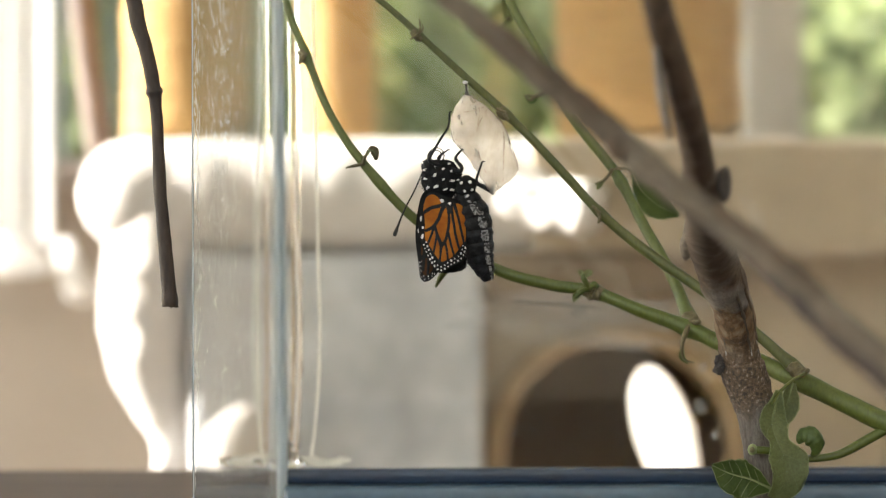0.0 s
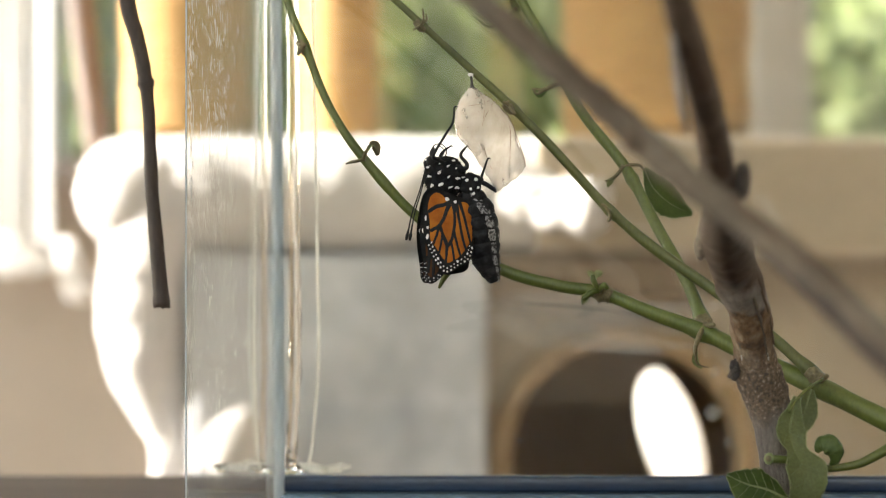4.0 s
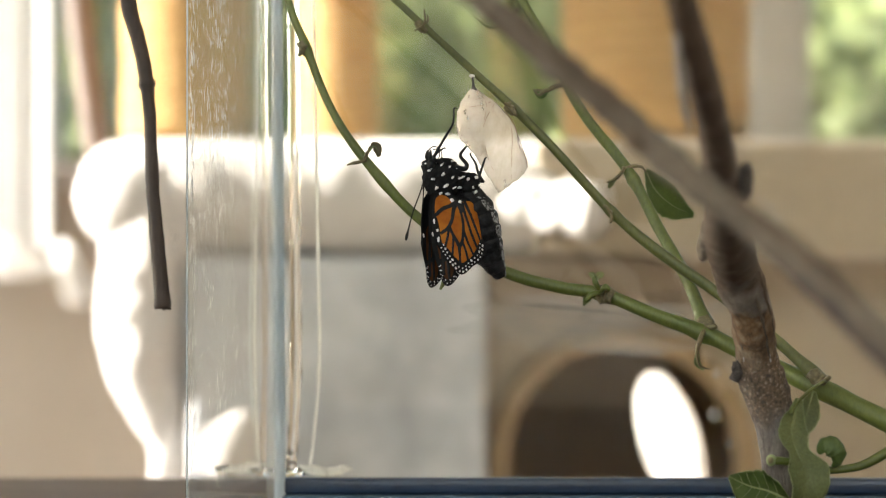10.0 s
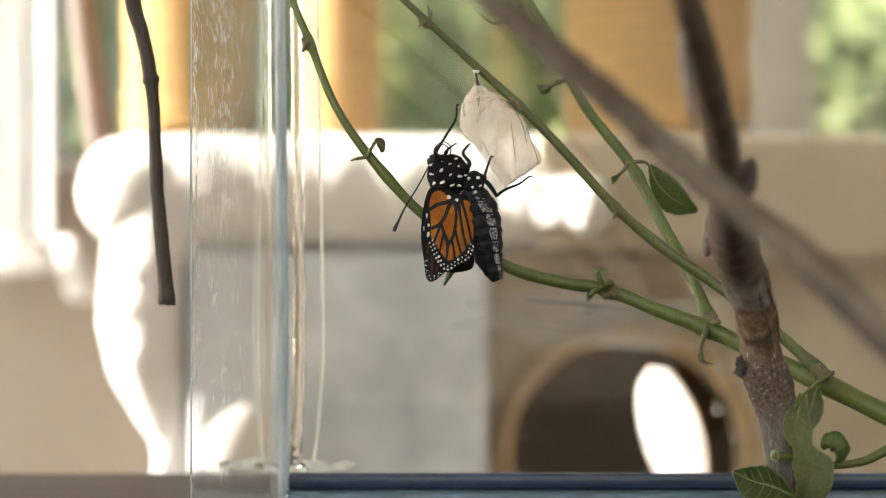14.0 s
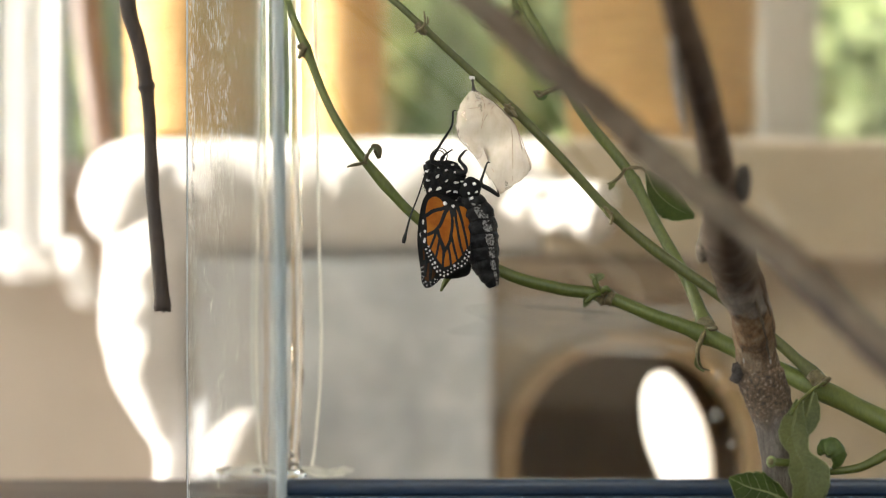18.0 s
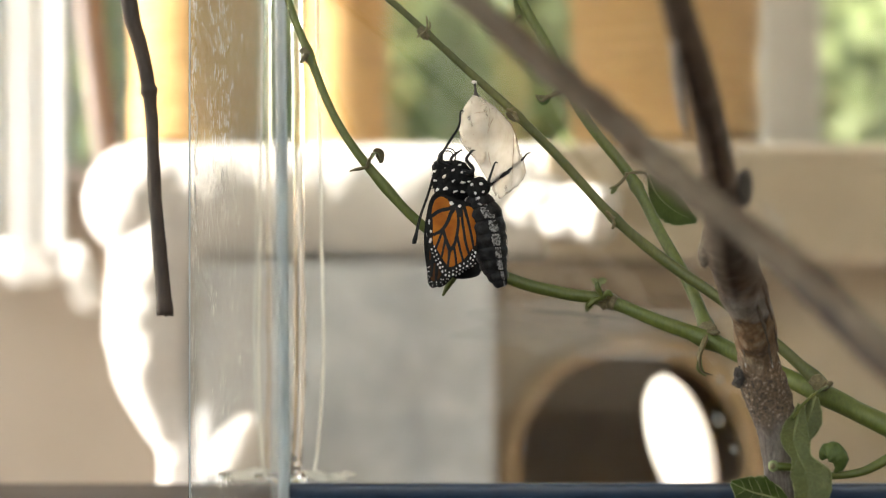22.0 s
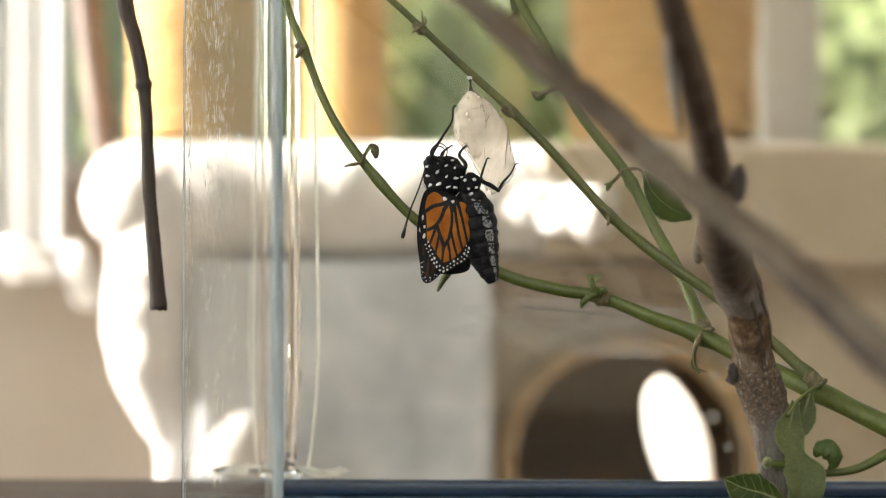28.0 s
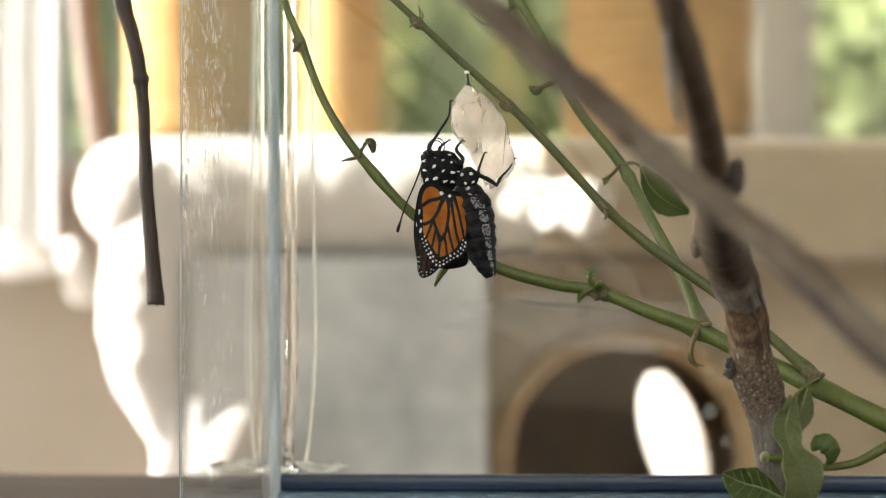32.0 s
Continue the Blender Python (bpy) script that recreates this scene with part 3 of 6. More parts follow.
def cat_tree():
    tree = thing("cat_tree", 0, 0, 0, "plush cat tree with sisal posts, platform and round-holed cubby", "cat tree")
    # cubby: a grey plush block beside a beige front with a round opening
    part("cubby_side", plush_box(-0.152, 0.026, 1.668, 2.20, 0.0, 0.826, 0.006, 30, 0.0011, 1), M_GREY_PLUSH, tree, "pale grey plush side panel")
    cx, cz, r = 0.112, 0.699, 0.072
    bm = bm_new()
    ring_in, ring_out = [], []
    for side, y in enumerate((1.752, 1.780)):
        inner, outer = [], []
        for j in range(64):
            a = math.tau * j / 64
            c, s = math.cos(a), math.sin(a)
            inner.append(bm.verts.new((cx + r * c, y, cz + r * s)))
            k = min((0.34 - cx if c > 0 else cx - 0.029) / max(abs(c), 1e-6), (0.825 - cz if s > 0 else cz - 0.02) / max(abs(s), 1e-6))
            outer.append(bm.verts.new((cx + k * c, y, cz + k * s)))
        for j in range(64):
            bm.faces.new((inner[j], inner[(j + 1) % 64], outer[(j + 1) % 64], outer[j]))
        ring_in.append(inner)
        ring_out.append(outer)
    for rings in (ring_in, ring_out):
        for j in range(64):
            bm.faces.new((rings[0][j], rings[0][(j + 1) % 64], rings[1][(j + 1) % 64], rings[1][j]))
    bmesh.ops.subdivide_edges(bm, edges=[e for e in bm.edges if e.calc_length() > 0.05], cuts=8, use_grid_fill=True)
    part("cubby_front", bm, M_BEIGE_PLUSH, tree, "beige plush front panel with a round opening", smooth=False)
    bm = bm_new()
    old = first = None
    for j in range(64):
        a = math.tau * j / 64
        ring = [bm.verts.new((cx + (r + 0.005 + 0.0075 * math.cos(b)) * math.cos(a), 1.752 + 0.007 * math.sin(b), cz + (r + 0.005 + 0.0075 * math.cos(b)) * math.sin(a))) for b in [math.tau * i / 8 for i in range(8)]]
        if old:
            for i in range(8):
                bm.faces.new((old[i], old[(i + 1) % 8], ring[(i + 1) % 8], ring[i]))
        first, old = first or ring, ring
    for i in range(8):
        bm.faces.new((old[i], old[(i + 1) % 8], first[(i + 1) % 8], first[i]))
    part("opening_rim", bm, M_RIM, tree, "tan rim round the opening")
    # the cubby's hollow: back, floor, roof, and a far side with a window slot that lets sunlight in
    bm = bm_new()
    ox, oz = 0.1775, 0.6820
    loops = []
    for y in (2.171, 2.20):
        inner, outer = [], []
        for j in range(48):
            a = math.tau * j / 48
            c, s = math.cos(a), math.sin(a)
            inner.append(bm.verts.new((ox + 0.0225 * c - 0.014 * s, y, oz + 0.052 * s)))
            k = min((0.34 - ox if c > 0 else ox - 0.029) / max(abs(c), 1e-6), (0.825 - oz if s > 0 else oz - 0.02) / max(abs(s), 1e-6))
            outer.append(bm.verts.new((ox + k * c, y, oz + k * s)))
        loops.append((inner, outer))
        for j in range(48):
            bm.faces.new((inner[j], inner[(j + 1) % 48], outer[(j + 1) % 48], outer[j]))
    for j in range(48):
        bm.faces.new((loops[0][0][j], loops[0][0][(j + 1) % 48], loops[1][0][(j + 1) % 48], loops[1][0][j]))
    part("cubby_back", bm, M_INSIDE, tree, "brown lined back with an oval opening", smooth=False)
    part("cubby_floor", box(bm_new(), 0.029, 0.34, 1.782, 2.168, 0.55, 0.58), M_INSIDE, tree, smooth=False)
    part("cubby_wall", box(bm_new(), 0.312, 0.34, 1.782, 2.168, 0.582, 0.825), M_INSIDE, tree, smooth=False)
    part("cubby_base", box(bm_new(), 0.029, 0.34, 1.782, 2.168, 0.0, 0.548), M_BEIGE_PLUSH, tree, smooth=False)
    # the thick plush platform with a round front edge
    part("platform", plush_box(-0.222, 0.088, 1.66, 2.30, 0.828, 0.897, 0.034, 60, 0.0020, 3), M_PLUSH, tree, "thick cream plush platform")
    # beige box added for the platform's right end, its shade put into the colour
    part("shaded_end", plush_box(0.055, 0.31, 1.664, 2.16, 0.828, 0.8955, 0.002, 20, 0.0005, 14), M_BEIGE_PLUSH, tree, "beige plush box, its colour standing for the platform's shaded end")
    # bulge added and turned to the sun to make a bright splash
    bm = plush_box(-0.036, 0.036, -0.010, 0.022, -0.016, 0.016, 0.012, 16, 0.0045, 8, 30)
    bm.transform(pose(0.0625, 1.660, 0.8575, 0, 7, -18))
    part("sun_patch_bulge", bm, M_PLUSH, tree, "plush bulge added to catch a sun patch on the edge")
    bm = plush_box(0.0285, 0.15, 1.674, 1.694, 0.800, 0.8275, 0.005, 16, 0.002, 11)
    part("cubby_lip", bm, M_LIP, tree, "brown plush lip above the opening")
    sisal_post(tree, -0.1605, 1.75, 0.0408, 0.895, 1.9)
    sisal_post(tree, -0.0774, 2.06, 0.030, 0.895, 1.9)
    sisal_post(tree, 0.1337, 1.76, 0.060, 0.895, 1.9, 0.0105)
    part("base_board", plush_box(-0.34, 0.45, 1.55, 2.75, 0.001, 0.045, 0.016, 20, 0.003, 5), M_BEIGE_PLUSH, tree)
    # a shaggy plush leg under the platform's free end
    bm = tube(bm_new(), [(-0.16544, 1.692, 0.86794, 0.03), (-0.17228, 1.692, 0.84401, 0.031), (-0.1798, 1.692, 0.80983, 0.028), (-0.18014, 1.692, 0.76881, 0.026), (-0.1715, 1.692, 0.73463, 0.0175), (-0.1665, 1.694, 0.71071, 0.0105), (-0.1680, 1.696, 0.6902, 0.009), (-0.1690, 1.692, 0.60474, 0.01), (-0.1690, 1.692, 0.05783, 0.011)], 40, 160)
    part("plush_leg", plush(bm, 0.0022, 45, 9), M_PLUSH, tree, "fluffy white plush leg under the platform")
    # sunlit post added behind the slot to make its bright patch
    part("bright_patch_post", plush(lathe(bm_new(), [(0.085, 0.04 + 0.012 * k) for k in range(64)], 40, 0.260, 2.60), 0.003, 50, 6), M_PLUSH, tree, "cream plush post added to fill the cubby slot with sunlight")
    # white lump added in place of a bright sunlit patch
    part("sunlit_patch_lump", plush(blob(bm_new(), -0.1215, 1.625, 0.7160, 0.023, 0.014, 0.017, pose(0, 0, 0, 0, -52, 0), 4), 0.002, 60, 4), M_PLUSH, tree, "small white lump standing in for a sunlit patch")
    stick = tube(bm_new(), [(-0.2204, 1.80, 0.885, 0.0085), (-0.2305, 1.80, 0.96, 0.0088), (-0.2385, 1.80, 1.06, 0.009), (-0.2505, 1.80, 1.25, 0.009)], 10, 16, 0.1)
    part("toy_stick", stick, M_STICK, tree, "slanting brown stick on the platform")


cat_tree()


# ---- the table and the tank ----
def table():
    t = thing("table", 0, 0.55, 0, "dark wooden table carrying the tank", "table")
    part("tabletop", box(bm_new(), -0.7, 0.7, -0.38, 0.435, 0.72, 0.75, 0.004), M_TABLE, t)
    for x in (-0.64, 0.64):
        for y in (-0.32, 0.36):
            part("leg", box(bm_new(), x - 0.025, x + 0.025, y - 0.025, y + 0.025, 0, 0.718, 0.004), M_TABLE, t)


table()


def tank():
    """A glass tank: front pane, slanting left pane, glass edge, clear beads, navy base trim."""
    CX, CY = -0.0464, 0.80
    t = thing("glass_tank", CX, CY, 0.75, "clear glass tank with a navy base trim", "tank")
    bm = bm_new()
    box(bm, 0.0004, 0.36, 0.0, 0.004, 0.002, 0.24)
    front = part("front_pane", bm, M_GLASS, t, smooth=False)
    front.visible_shadow = False
    LX, LY = -0.0165, -0.110  # the left pane's near edge
    along = Vector((LX, LY, 0)).normalized()
    across = Vector((along.y, -along.x, 0))
    bm = bm_new()
    a, b = along * 0.003, Vector((LX, LY, 0))
    quad = [a, b, b + across * 0.0003, a + across * 0.0003]
    low = [bm.verts.new((p.x, p.y, 0.002)) for p in quad]
    top = [bm.verts.new((p.x, p.y, 0.24)) for p in quad]
    bm.faces.new(low)
    bm.faces.new(top[::-1])
    for j in range(4):
        bm.faces.new((low[j], low[(j + 1) % 4], top[(j + 1) % 4], top[j]))
    side = part("side_pane", bm, M_PANE, t, smooth=False)
    side.visible_shadow = False
    # dusty film added as haze, lightening the view through the side pane
    bm = bm_new()
    ends = [along * 0.006 - across * 0.0008, b * 0.985 - across * 0.0008, b * 0.985 - across * 0.0007, along * 0.006 - across * 0.0007]
    low, top = ([bm.verts.new((p.x, p.y, z)) for p in ends] for z in (0.016, 0.238))
    bm.faces.new(low)
    bm.faces.new(top[::-1])
    for j in range(4):
        bm.faces.new((low[j], low[(j + 1) % 4], top[(j + 1) % 4], top[j]))
    part("dust_haze_film", bm, M_FILM, side, "thin dusty film that also puts haze on the glass", smooth=False)
    part("pane_edge", tube(bm_new(), [(LX, LY - 0.0004, z, 0.00022) for z in (0.002, 0.08, 0.16, 0.24)], 8, 30, 0.3, 5, 0.8), M_GLASS_EDGE, t, "pale rounded glass edge")
    far = part("side_pane", box(bm_new(), 0.361, 0.364, -0.110, 0.004, 0.002, 0.24), M_GLASS, t, smooth=False)
    far.visible_shadow = False
    # the polished corner edge and the clear beads beside it
    part("corner_edge", tube(bm_new(), [(0.0003, -0.0056, 0.002, 0.0017), (-0.0004, -0.0056, 0.10, 0.0017), (-0.0016, -0.0056, 0.24, 0.0017)], 10, 12, 0.05), M_GLASS_EDGE, t, "blue-grey polished glass corner edge")
    for x, r, y, curl, stuff in ((0.0036, 0.0016, 0.0070, 0.0006, M_FILLET), (0.0098, 0.00042, 0.0065, 0.0012, M_BEAD), (-0.0072, 0.0003, 0.0072, -0.0008, M_BEAD), (-0.0052, 0.0008, 0.0072, 0.0004, M_FILLET)):
        part("silicone_bead", tube(bm_new(), [(x - curl * 1.6, y, 0.016, r * 1.2), (x - curl * 0.3, y, 0.026, r), (x + curl, y, 0.05, r * 1.1), (x + curl * 0.5, y, 0.09, r), (x - curl * 0.4, y, 0.15, r), (x - curl * 0.9, y, 0.24, r)], 12, 60, 0.25, int(x * 9999)), stuff, t, "clear silicone bead")
    for k, (x, y, r, lean) in enumerate(((0.0045, 0.0065, 0.0034, -14), (0.0105, 0.0065, 0.0046, 9), (-0.0055, 0.008, 0.0036, 8), (-0.0115, 0.012, 0.0050, -9), (-0.0165, 0.012, 0.0036, 6), (0.0160, 0.0065, 0.0040, -4))):
        # every second fillet is milky white to paint the corner's cream highlights
        part("corner_fillet", blob(bm_new(), x, y, 0.0162 + 0.0004 * (k % 2), r, 0.0014, 0.0014, pose(0, 0, 0, 0, lean, 0), 4, 0.6, k), M_BEAD if k % 2 else M_FILLET, t)
    part("base_trim", box(bm_new(), 0.001, 0.362, -0.006, -0.001, 0.0105, 0.0152, 0.0012), M_NAVY, t)
    # lighter blue paints the light caught on the trim's lower bevel
    part("trim_lip", box(bm_new(), 0.001, 0.362, -0.011, -0.001, 0.0, 0.0104, 0.0012), M_NAVY_LIT, t)
    # dried drops: long ones down the side pane, round ones on the front pane
    rng = random.Random(11)
    bm = bm_new()
    m = Matrix(((along.x, across.x, 0, 0), (along.y, across.y, 0, 0), (0, 0, 1, 0), (0, 0, 0, 1)))
    for k in range(900):
        u = rng.gauss(0.70, 0.11) if k % 3 else rng.gauss(0.965, 0.02)
        z = rng.uniform(0.085, 0.19) if k % 4 else rng.uniform(0.02, 0.12)
        p = Vector((LX, LY, 0)) * min(max(u, 0.12), 0.99) - across * 0.0002
        blob(bm, p.x, p.y, z, 0.00012 + 0.00030 * rng.random() ** 2, 0.00006, 0.0004 + 0.0018 * rng.random() ** 2, m, 1, 0.3, k)
    drops = part("drip_residue", bm, M_STREAK, t)
    tagged(drops, kind="stuff")
    for x, z, r in ((0.1240, 0.0330, 0.0022), (0.1247, 0.0445, 0.0016), (0.1285, 0.0245, 0.0014), (0.0690, 0.0250, 0.0007), (0.0745, 0.0265, 0.0005)):
        part("water_mark", blob(bm_new(), x, -0.0002, z, r, 0.0003, r * 1.15, None, 2, 0.3, int(x * 999)), M_DRIP, t)
    # wiped smears and dust on the front pane
    for x, z, half, lean in ((0.080, 0.0650, 0.015, 4), (0.088, 0.0610, 0.021, 7), (0.096, 0.0570, 0.019, 3), (0.078, 0.0575, 0.022, 9), (0.106, 0.0620, 0.023, -4), (0.070, 0.0625, 0.020, 2), (0.092, 0.0640, 0.026, 5), (0.084, 0.0530, 0.024, 6), (0.100, 0.0525, 0.020, 2), (0.062, 0.0580, 0.014, -3), (0.120, 0.1250, 0.006, 70), (0.140, 0.0900, 0.007, 60)):
        part("smear", blob(bm_new(), x, -0.0002, z, half, 0.00015, 0.0024, pose(0, 0, 0, 0, lean, 0), 3, 0.35, int(x * 999)), M_SMEAR, t)
    bm = bm_new()
    for k in range(150):
        r = 0.00006 + 0.00016 * rng.random() ** 3
        blob(bm, rng.uniform(0.012, 0.175), -0.0001, rng.uniform(0.018, 0.155), r, 0.00008, r * 1.3, None, 1, 0.5, k)
    tagged(part("dust", bm, M_DRIP, t), kind="stuff")


tank()


# ---- the milkweed cutting ----
def leaf(parent, spine, widths, side, material=None, fold=0.25, wave=0.0, name="leaf", seed=0):
    """A leaf blade along a spine of places, spread to both sides, folded along its rib, with a rib of its own."""
    n, half = 28, 7
    rows, wide = glide(spine, n), glide([(w,) for w in widths], n)
    verts, grid = [], []
    bm = bm_new()
    side = Vector(side).normalized()
    ribs = []
    for k in range(n + 1):
        here = Vector(rows[k])
        ahead = (Vector(rows[min(k + 1, n)]) - Vector(rows[max(k - 1, 0)])).normalized()
        s = (side - ahead * side.dot(ahead)).normalized()
        up = ahead.cross(s)
        line = []
        for j in range(-half, half + 1):
            u = j / half
            w = max(wide[k][0], 0.0002)
            edge = 1 + 0.05 * math.sin(k * 2.1 + seed) * abs(u)
            lift = fold * abs(u) * w + wave * w * math.sin(k * 0.7 + seed) * u * u * (1 if u > 0 else -1)
            line.append(bm.verts.new(here + s * (u * w * edge) + up * lift))
        grid.append(line)
        ribs.append((*(here - up * 0.0001), 0.00035 * (1 - 0.7 * k / n)))
    for k in range(n):
        for j in range(2 * half):
            bm.faces.new((grid[k][j], grid[k][j + 1], grid[k + 1][j + 1], grid[k + 1][j]))
    rims = [[(*line[j].co, 0.00010) for line in grid] for j in (0, -1)]
    veins = {(k, end): [tuple(grid[min(k + j // 2, n)][half + end * j].co) for j in (0, 2, 4, 6)] for k in range(n + 1) for end in (1, -1)}
    bmesh.ops.solidify(bm, geom=bm.faces[:], thickness=0.00025)
    blade = part(name, bm, material or M_LEAF, parent)
    part("midrib", tube(bm_new(), ribs[::4], 6, 20), M_VEIN, blade)
    if max(widths) > 0.0023:
        for line in rims:
            part("leaf_edge", tube(bm_new(), line[::2], 5, 40), M_VEIN, blade)
    if max(widths) > 0.0045:
        for k in range(5, n - 4, 4):
            for end in (1, -1):
                part("side_vein", tube(bm_new(), [(p[0], p[1] - 0.00022, p[2], 0.00007) for p in veins[k, end]], 5, 10), M_VEIN, blade)
    return blade


def node_bud(parent, place, size, points, material, seed=0):
    """A little withered shoot at a stem node."""
    bm = bm_new()
    blob(bm, *place, size * 0.5, size * 0.5, size * 0.4, None, 2, 0.5, seed)
    bud = part("bud", bm, M_STEM_BROWN, parent)
    for k, tips in enumerate(points):
        part("shoot", tube(bm_new(), [(*place, size * 0.32)] + [(*p, size * 0.36 * (1 - 0.28 * i)) for i, p in enumerate(tips)], 7, 10, 0.25, seed + k), material, bud)
    return bud


FIBRE = ((((0.07071, 0.6705, 0.81442)), ((0.07243, 0.6765, 0.80827)), ((0.07325, 0.679, 0.8027))), (((0.07694, 0.6705, 0.81388)), ((0.07825, 0.676, 0.80829)), ((0.07983, 0.679, 0.80202))), (((0.07514, 0.669, 0.81554)), ((0.07623, 0.675, 0.80968)), ((0.07739, 0.678, 0.80384))),
         (((0.07931, 0.6745, 0.81174)), ((0.08064, 0.68, 0.80651)), ((0.08212, 0.682, 0.79983))), (((0.06895, 0.664, 0.82209)), ((0.07025, 0.67, 0.81795)), ((0.07149, 0.674, 0.81244))))


def milkweed():
    plant = thing("milkweed_cutting", 0, 0, 0, "milkweed cutting with woody stem and green side stems", "plant")
    line = [(0.03502, 0.455, 0.90087, 0.00262), (0.03785, 0.465, 0.8827, 0.00265), (0.04059, 0.475, 0.87231, 0.00276), (0.04637, 0.5, 0.86142, 0.00298), (0.05171, 0.53, 0.85152, 0.00324),
            (0.05662, 0.565, 0.84153, 0.00369), (0.06414, 0.63, 0.83268, 0.00536), (0.06815, 0.655, 0.82749, 0.00549), (0.07117, 0.666, 0.82139, 0.00538), (0.07440, 0.6735, 0.81500, 0.00505),
            (0.07583, 0.68, 0.80816, 0.00495), (0.07699, 0.683, 0.80254, 0.0052), (0.0779, 0.6838, 0.79890, 0.0056), (0.07971, 0.685, 0.79416, 0.0057), (0.08068, 0.685, 0.79028, 0.0052),
            (0.08137, 0.685, 0.78696, 0.0047), (0.08248, 0.685, 0.77755, 0.0044), (0.08358, 0.685, 0.76648, 0.0045), (0.08552, 0.685, 0.75001, 0.0048)]
    part("woody_stem", tube(bm_new(), line, 40, 220, 0.05, 2, 1.0, ((0.44, 0.08, 0.02), (0.53, 0.06, 0.015), (0.66, 0.05, 0.02))), M_BARK_STEM, plant, "woody stem, dark brown above, tan and speckled below")
    part("bark_ridge", tube(bm_new(), [(0.06096, 0.642, 0.83467, 0.0008), (0.06355, 0.654, 0.82881, 0.001), (0.06727, 0.666, 0.82139, 0.001), (0.07012, 0.674, 0.81584, 0.001), (0.07143, 0.68, 0.80953, 0.0005)], 9, 40, 0.5, 3), M_SILVER, plant, "silvery peeling bark edge")
    for k in range(5):
        part("bark_fibre", tube(bm_new(), [(*FIBRE[k][0], 0.0002), (*FIBRE[k][1], 0.0004), (*FIBRE[k][2], 0.0002)], 6, 24, 0.5, 50 + k), M_SILVER, plant)
    part("bark_ridge", tube(bm_new(), [(0.0402, 0.481, 0.8668, 0.0005), (0.0420, 0.493, 0.8608, 0.0008), (0.0441, 0.507, 0.8557, 0.0008), (0.0458, 0.517, 0.8518, 0.0004)], 9, 40, 0.4, 5), M_SILVER, plant, "silvery peeling bark edge")
    for k, (dx, dz) in enumerate(((-0.0040, 0.0), (-0.0022, -0.001), (0.0006, 0.002), (0.0026, -0.002), (0.0042, 0.001))):
        part("bark_fibre", tube(bm_new(), [(0.0692 + dx, 0.6572 - abs(dx) * 0.1, 0.8262 + dz, 0.0002), (0.0721 + dx, 0.6636, 0.8192 + dz, 0.00045), (0.0748 + dx, 0.6722, 0.8125 + dz, 0.0004), (0.0766 + dx, 0.6770, 0.8058 + dz, 0.0002)], 6, 40, 0.6, 70 + k), M_BARK_PALE if k in (0, 3) else M_BARK_DARK, plant)
    knob = bm_new()
    kx, ky, kz = (0.07168, 0.681, 0.80056)
    for k in range(9):
        blob(knob, kx + 0.0005 * math.sin(k * 2.1), ky, kz + 0.0016 * math.cos(k * 1.7), 0.0010, 0.0010, 0.0010, None, 2, 0.9, k)
    part("leaf_scar", knob, M_SCAR, plant, "dark ragged leaf scar")
    part("bark_flake", blob(bm_new(), 0.05999, 0.64, 0.83207, 0.0016, 0.0016, 0.0046, pose(0, 0, 0, 0, 8, 0), 3, 0.4, 2), M_BARK_PALE, plant)
    part("bark_flake", blob(bm_new(), 0.0598, 0.552, 0.8437, 0.0016, 0.0016, 0.0036, None, 3, 0.4, 5), M_SCAR, plant)
    # green stems
    part("green_stem", tube(bm_new(), [(-0.03494, 0.715, 0.91133, 0.00085), (-0.02182, 0.711, 0.90083, 0.00085), (-0.01316, 0.709, 0.89418, 0.00088), (-0.00485, 0.708, 0.88665, 0.0009), (0.00717, 0.708, 0.87564, 0.00103), (0.01761, 0.708, 0.8662, 0.00112), (0.02905, 0.708, 0.85462, 0.00117), (0.04264, 0.708, 0.83974, 0.00126), (0.05479, 0.708, 0.82944, 0.00147),
                                       (0.0699, 0.706, 0.81875, 0.00142), (0.0827, 0.702, 0.80832, 0.00142), (0.09421, 0.698, 0.79773, 0.00161)], 14, 110, 0.06, 3, 1.0, ((0.275, 0.4, 0.006), (0.46, 0.35, 0.006), (0.64, 0.3, 0.006), (0.985, 0.3, 0.015))), M_STEM_OLIVE, plant, "slim olive-green side stem carrying the chrysalis")
    part("green_stem", tube(bm_new(), [(-0.04452, 0.725, 0.91257, 0.00092), (-0.0401, 0.722, 0.89472, 0.00097), (-0.03519, 0.72, 0.88218, 0.00106), (-0.02857, 0.718, 0.86608, 0.00106), (-0.01981, 0.716, 0.85295, 0.00119), (-0.00534, 0.716, 0.83741, 0.00132), (0.01419, 0.716, 0.82519, 0.00151), (0.02937, 0.716, 0.82058, 0.00161), (0.04095, 0.716, 0.81869, 0.00165),
                                       (0.05309, 0.714, 0.8138, 0.00178), (0.06661, 0.712, 0.80874, 0.00203), (0.08031, 0.706, 0.80209, 0.00224), (0.09492, 0.698, 0.79515, 0.00242), (0.10959, 0.69, 0.7877, 0.00266), (0.13595, 0.688, 0.77391, 0.00304), (0.16283, 0.69, 0.75148, 0.00304)], 16, 130, 0.06, 4, 1.0,
                                       ((0.133, 0.35, 0.010), (0.29, 0.22, 0.010), (0.535, 0.35, 0.012), (0.665, 0.3, 0.012), (0.80, 0.15, 0.02))), M_STEM, plant, "long arching green stem")
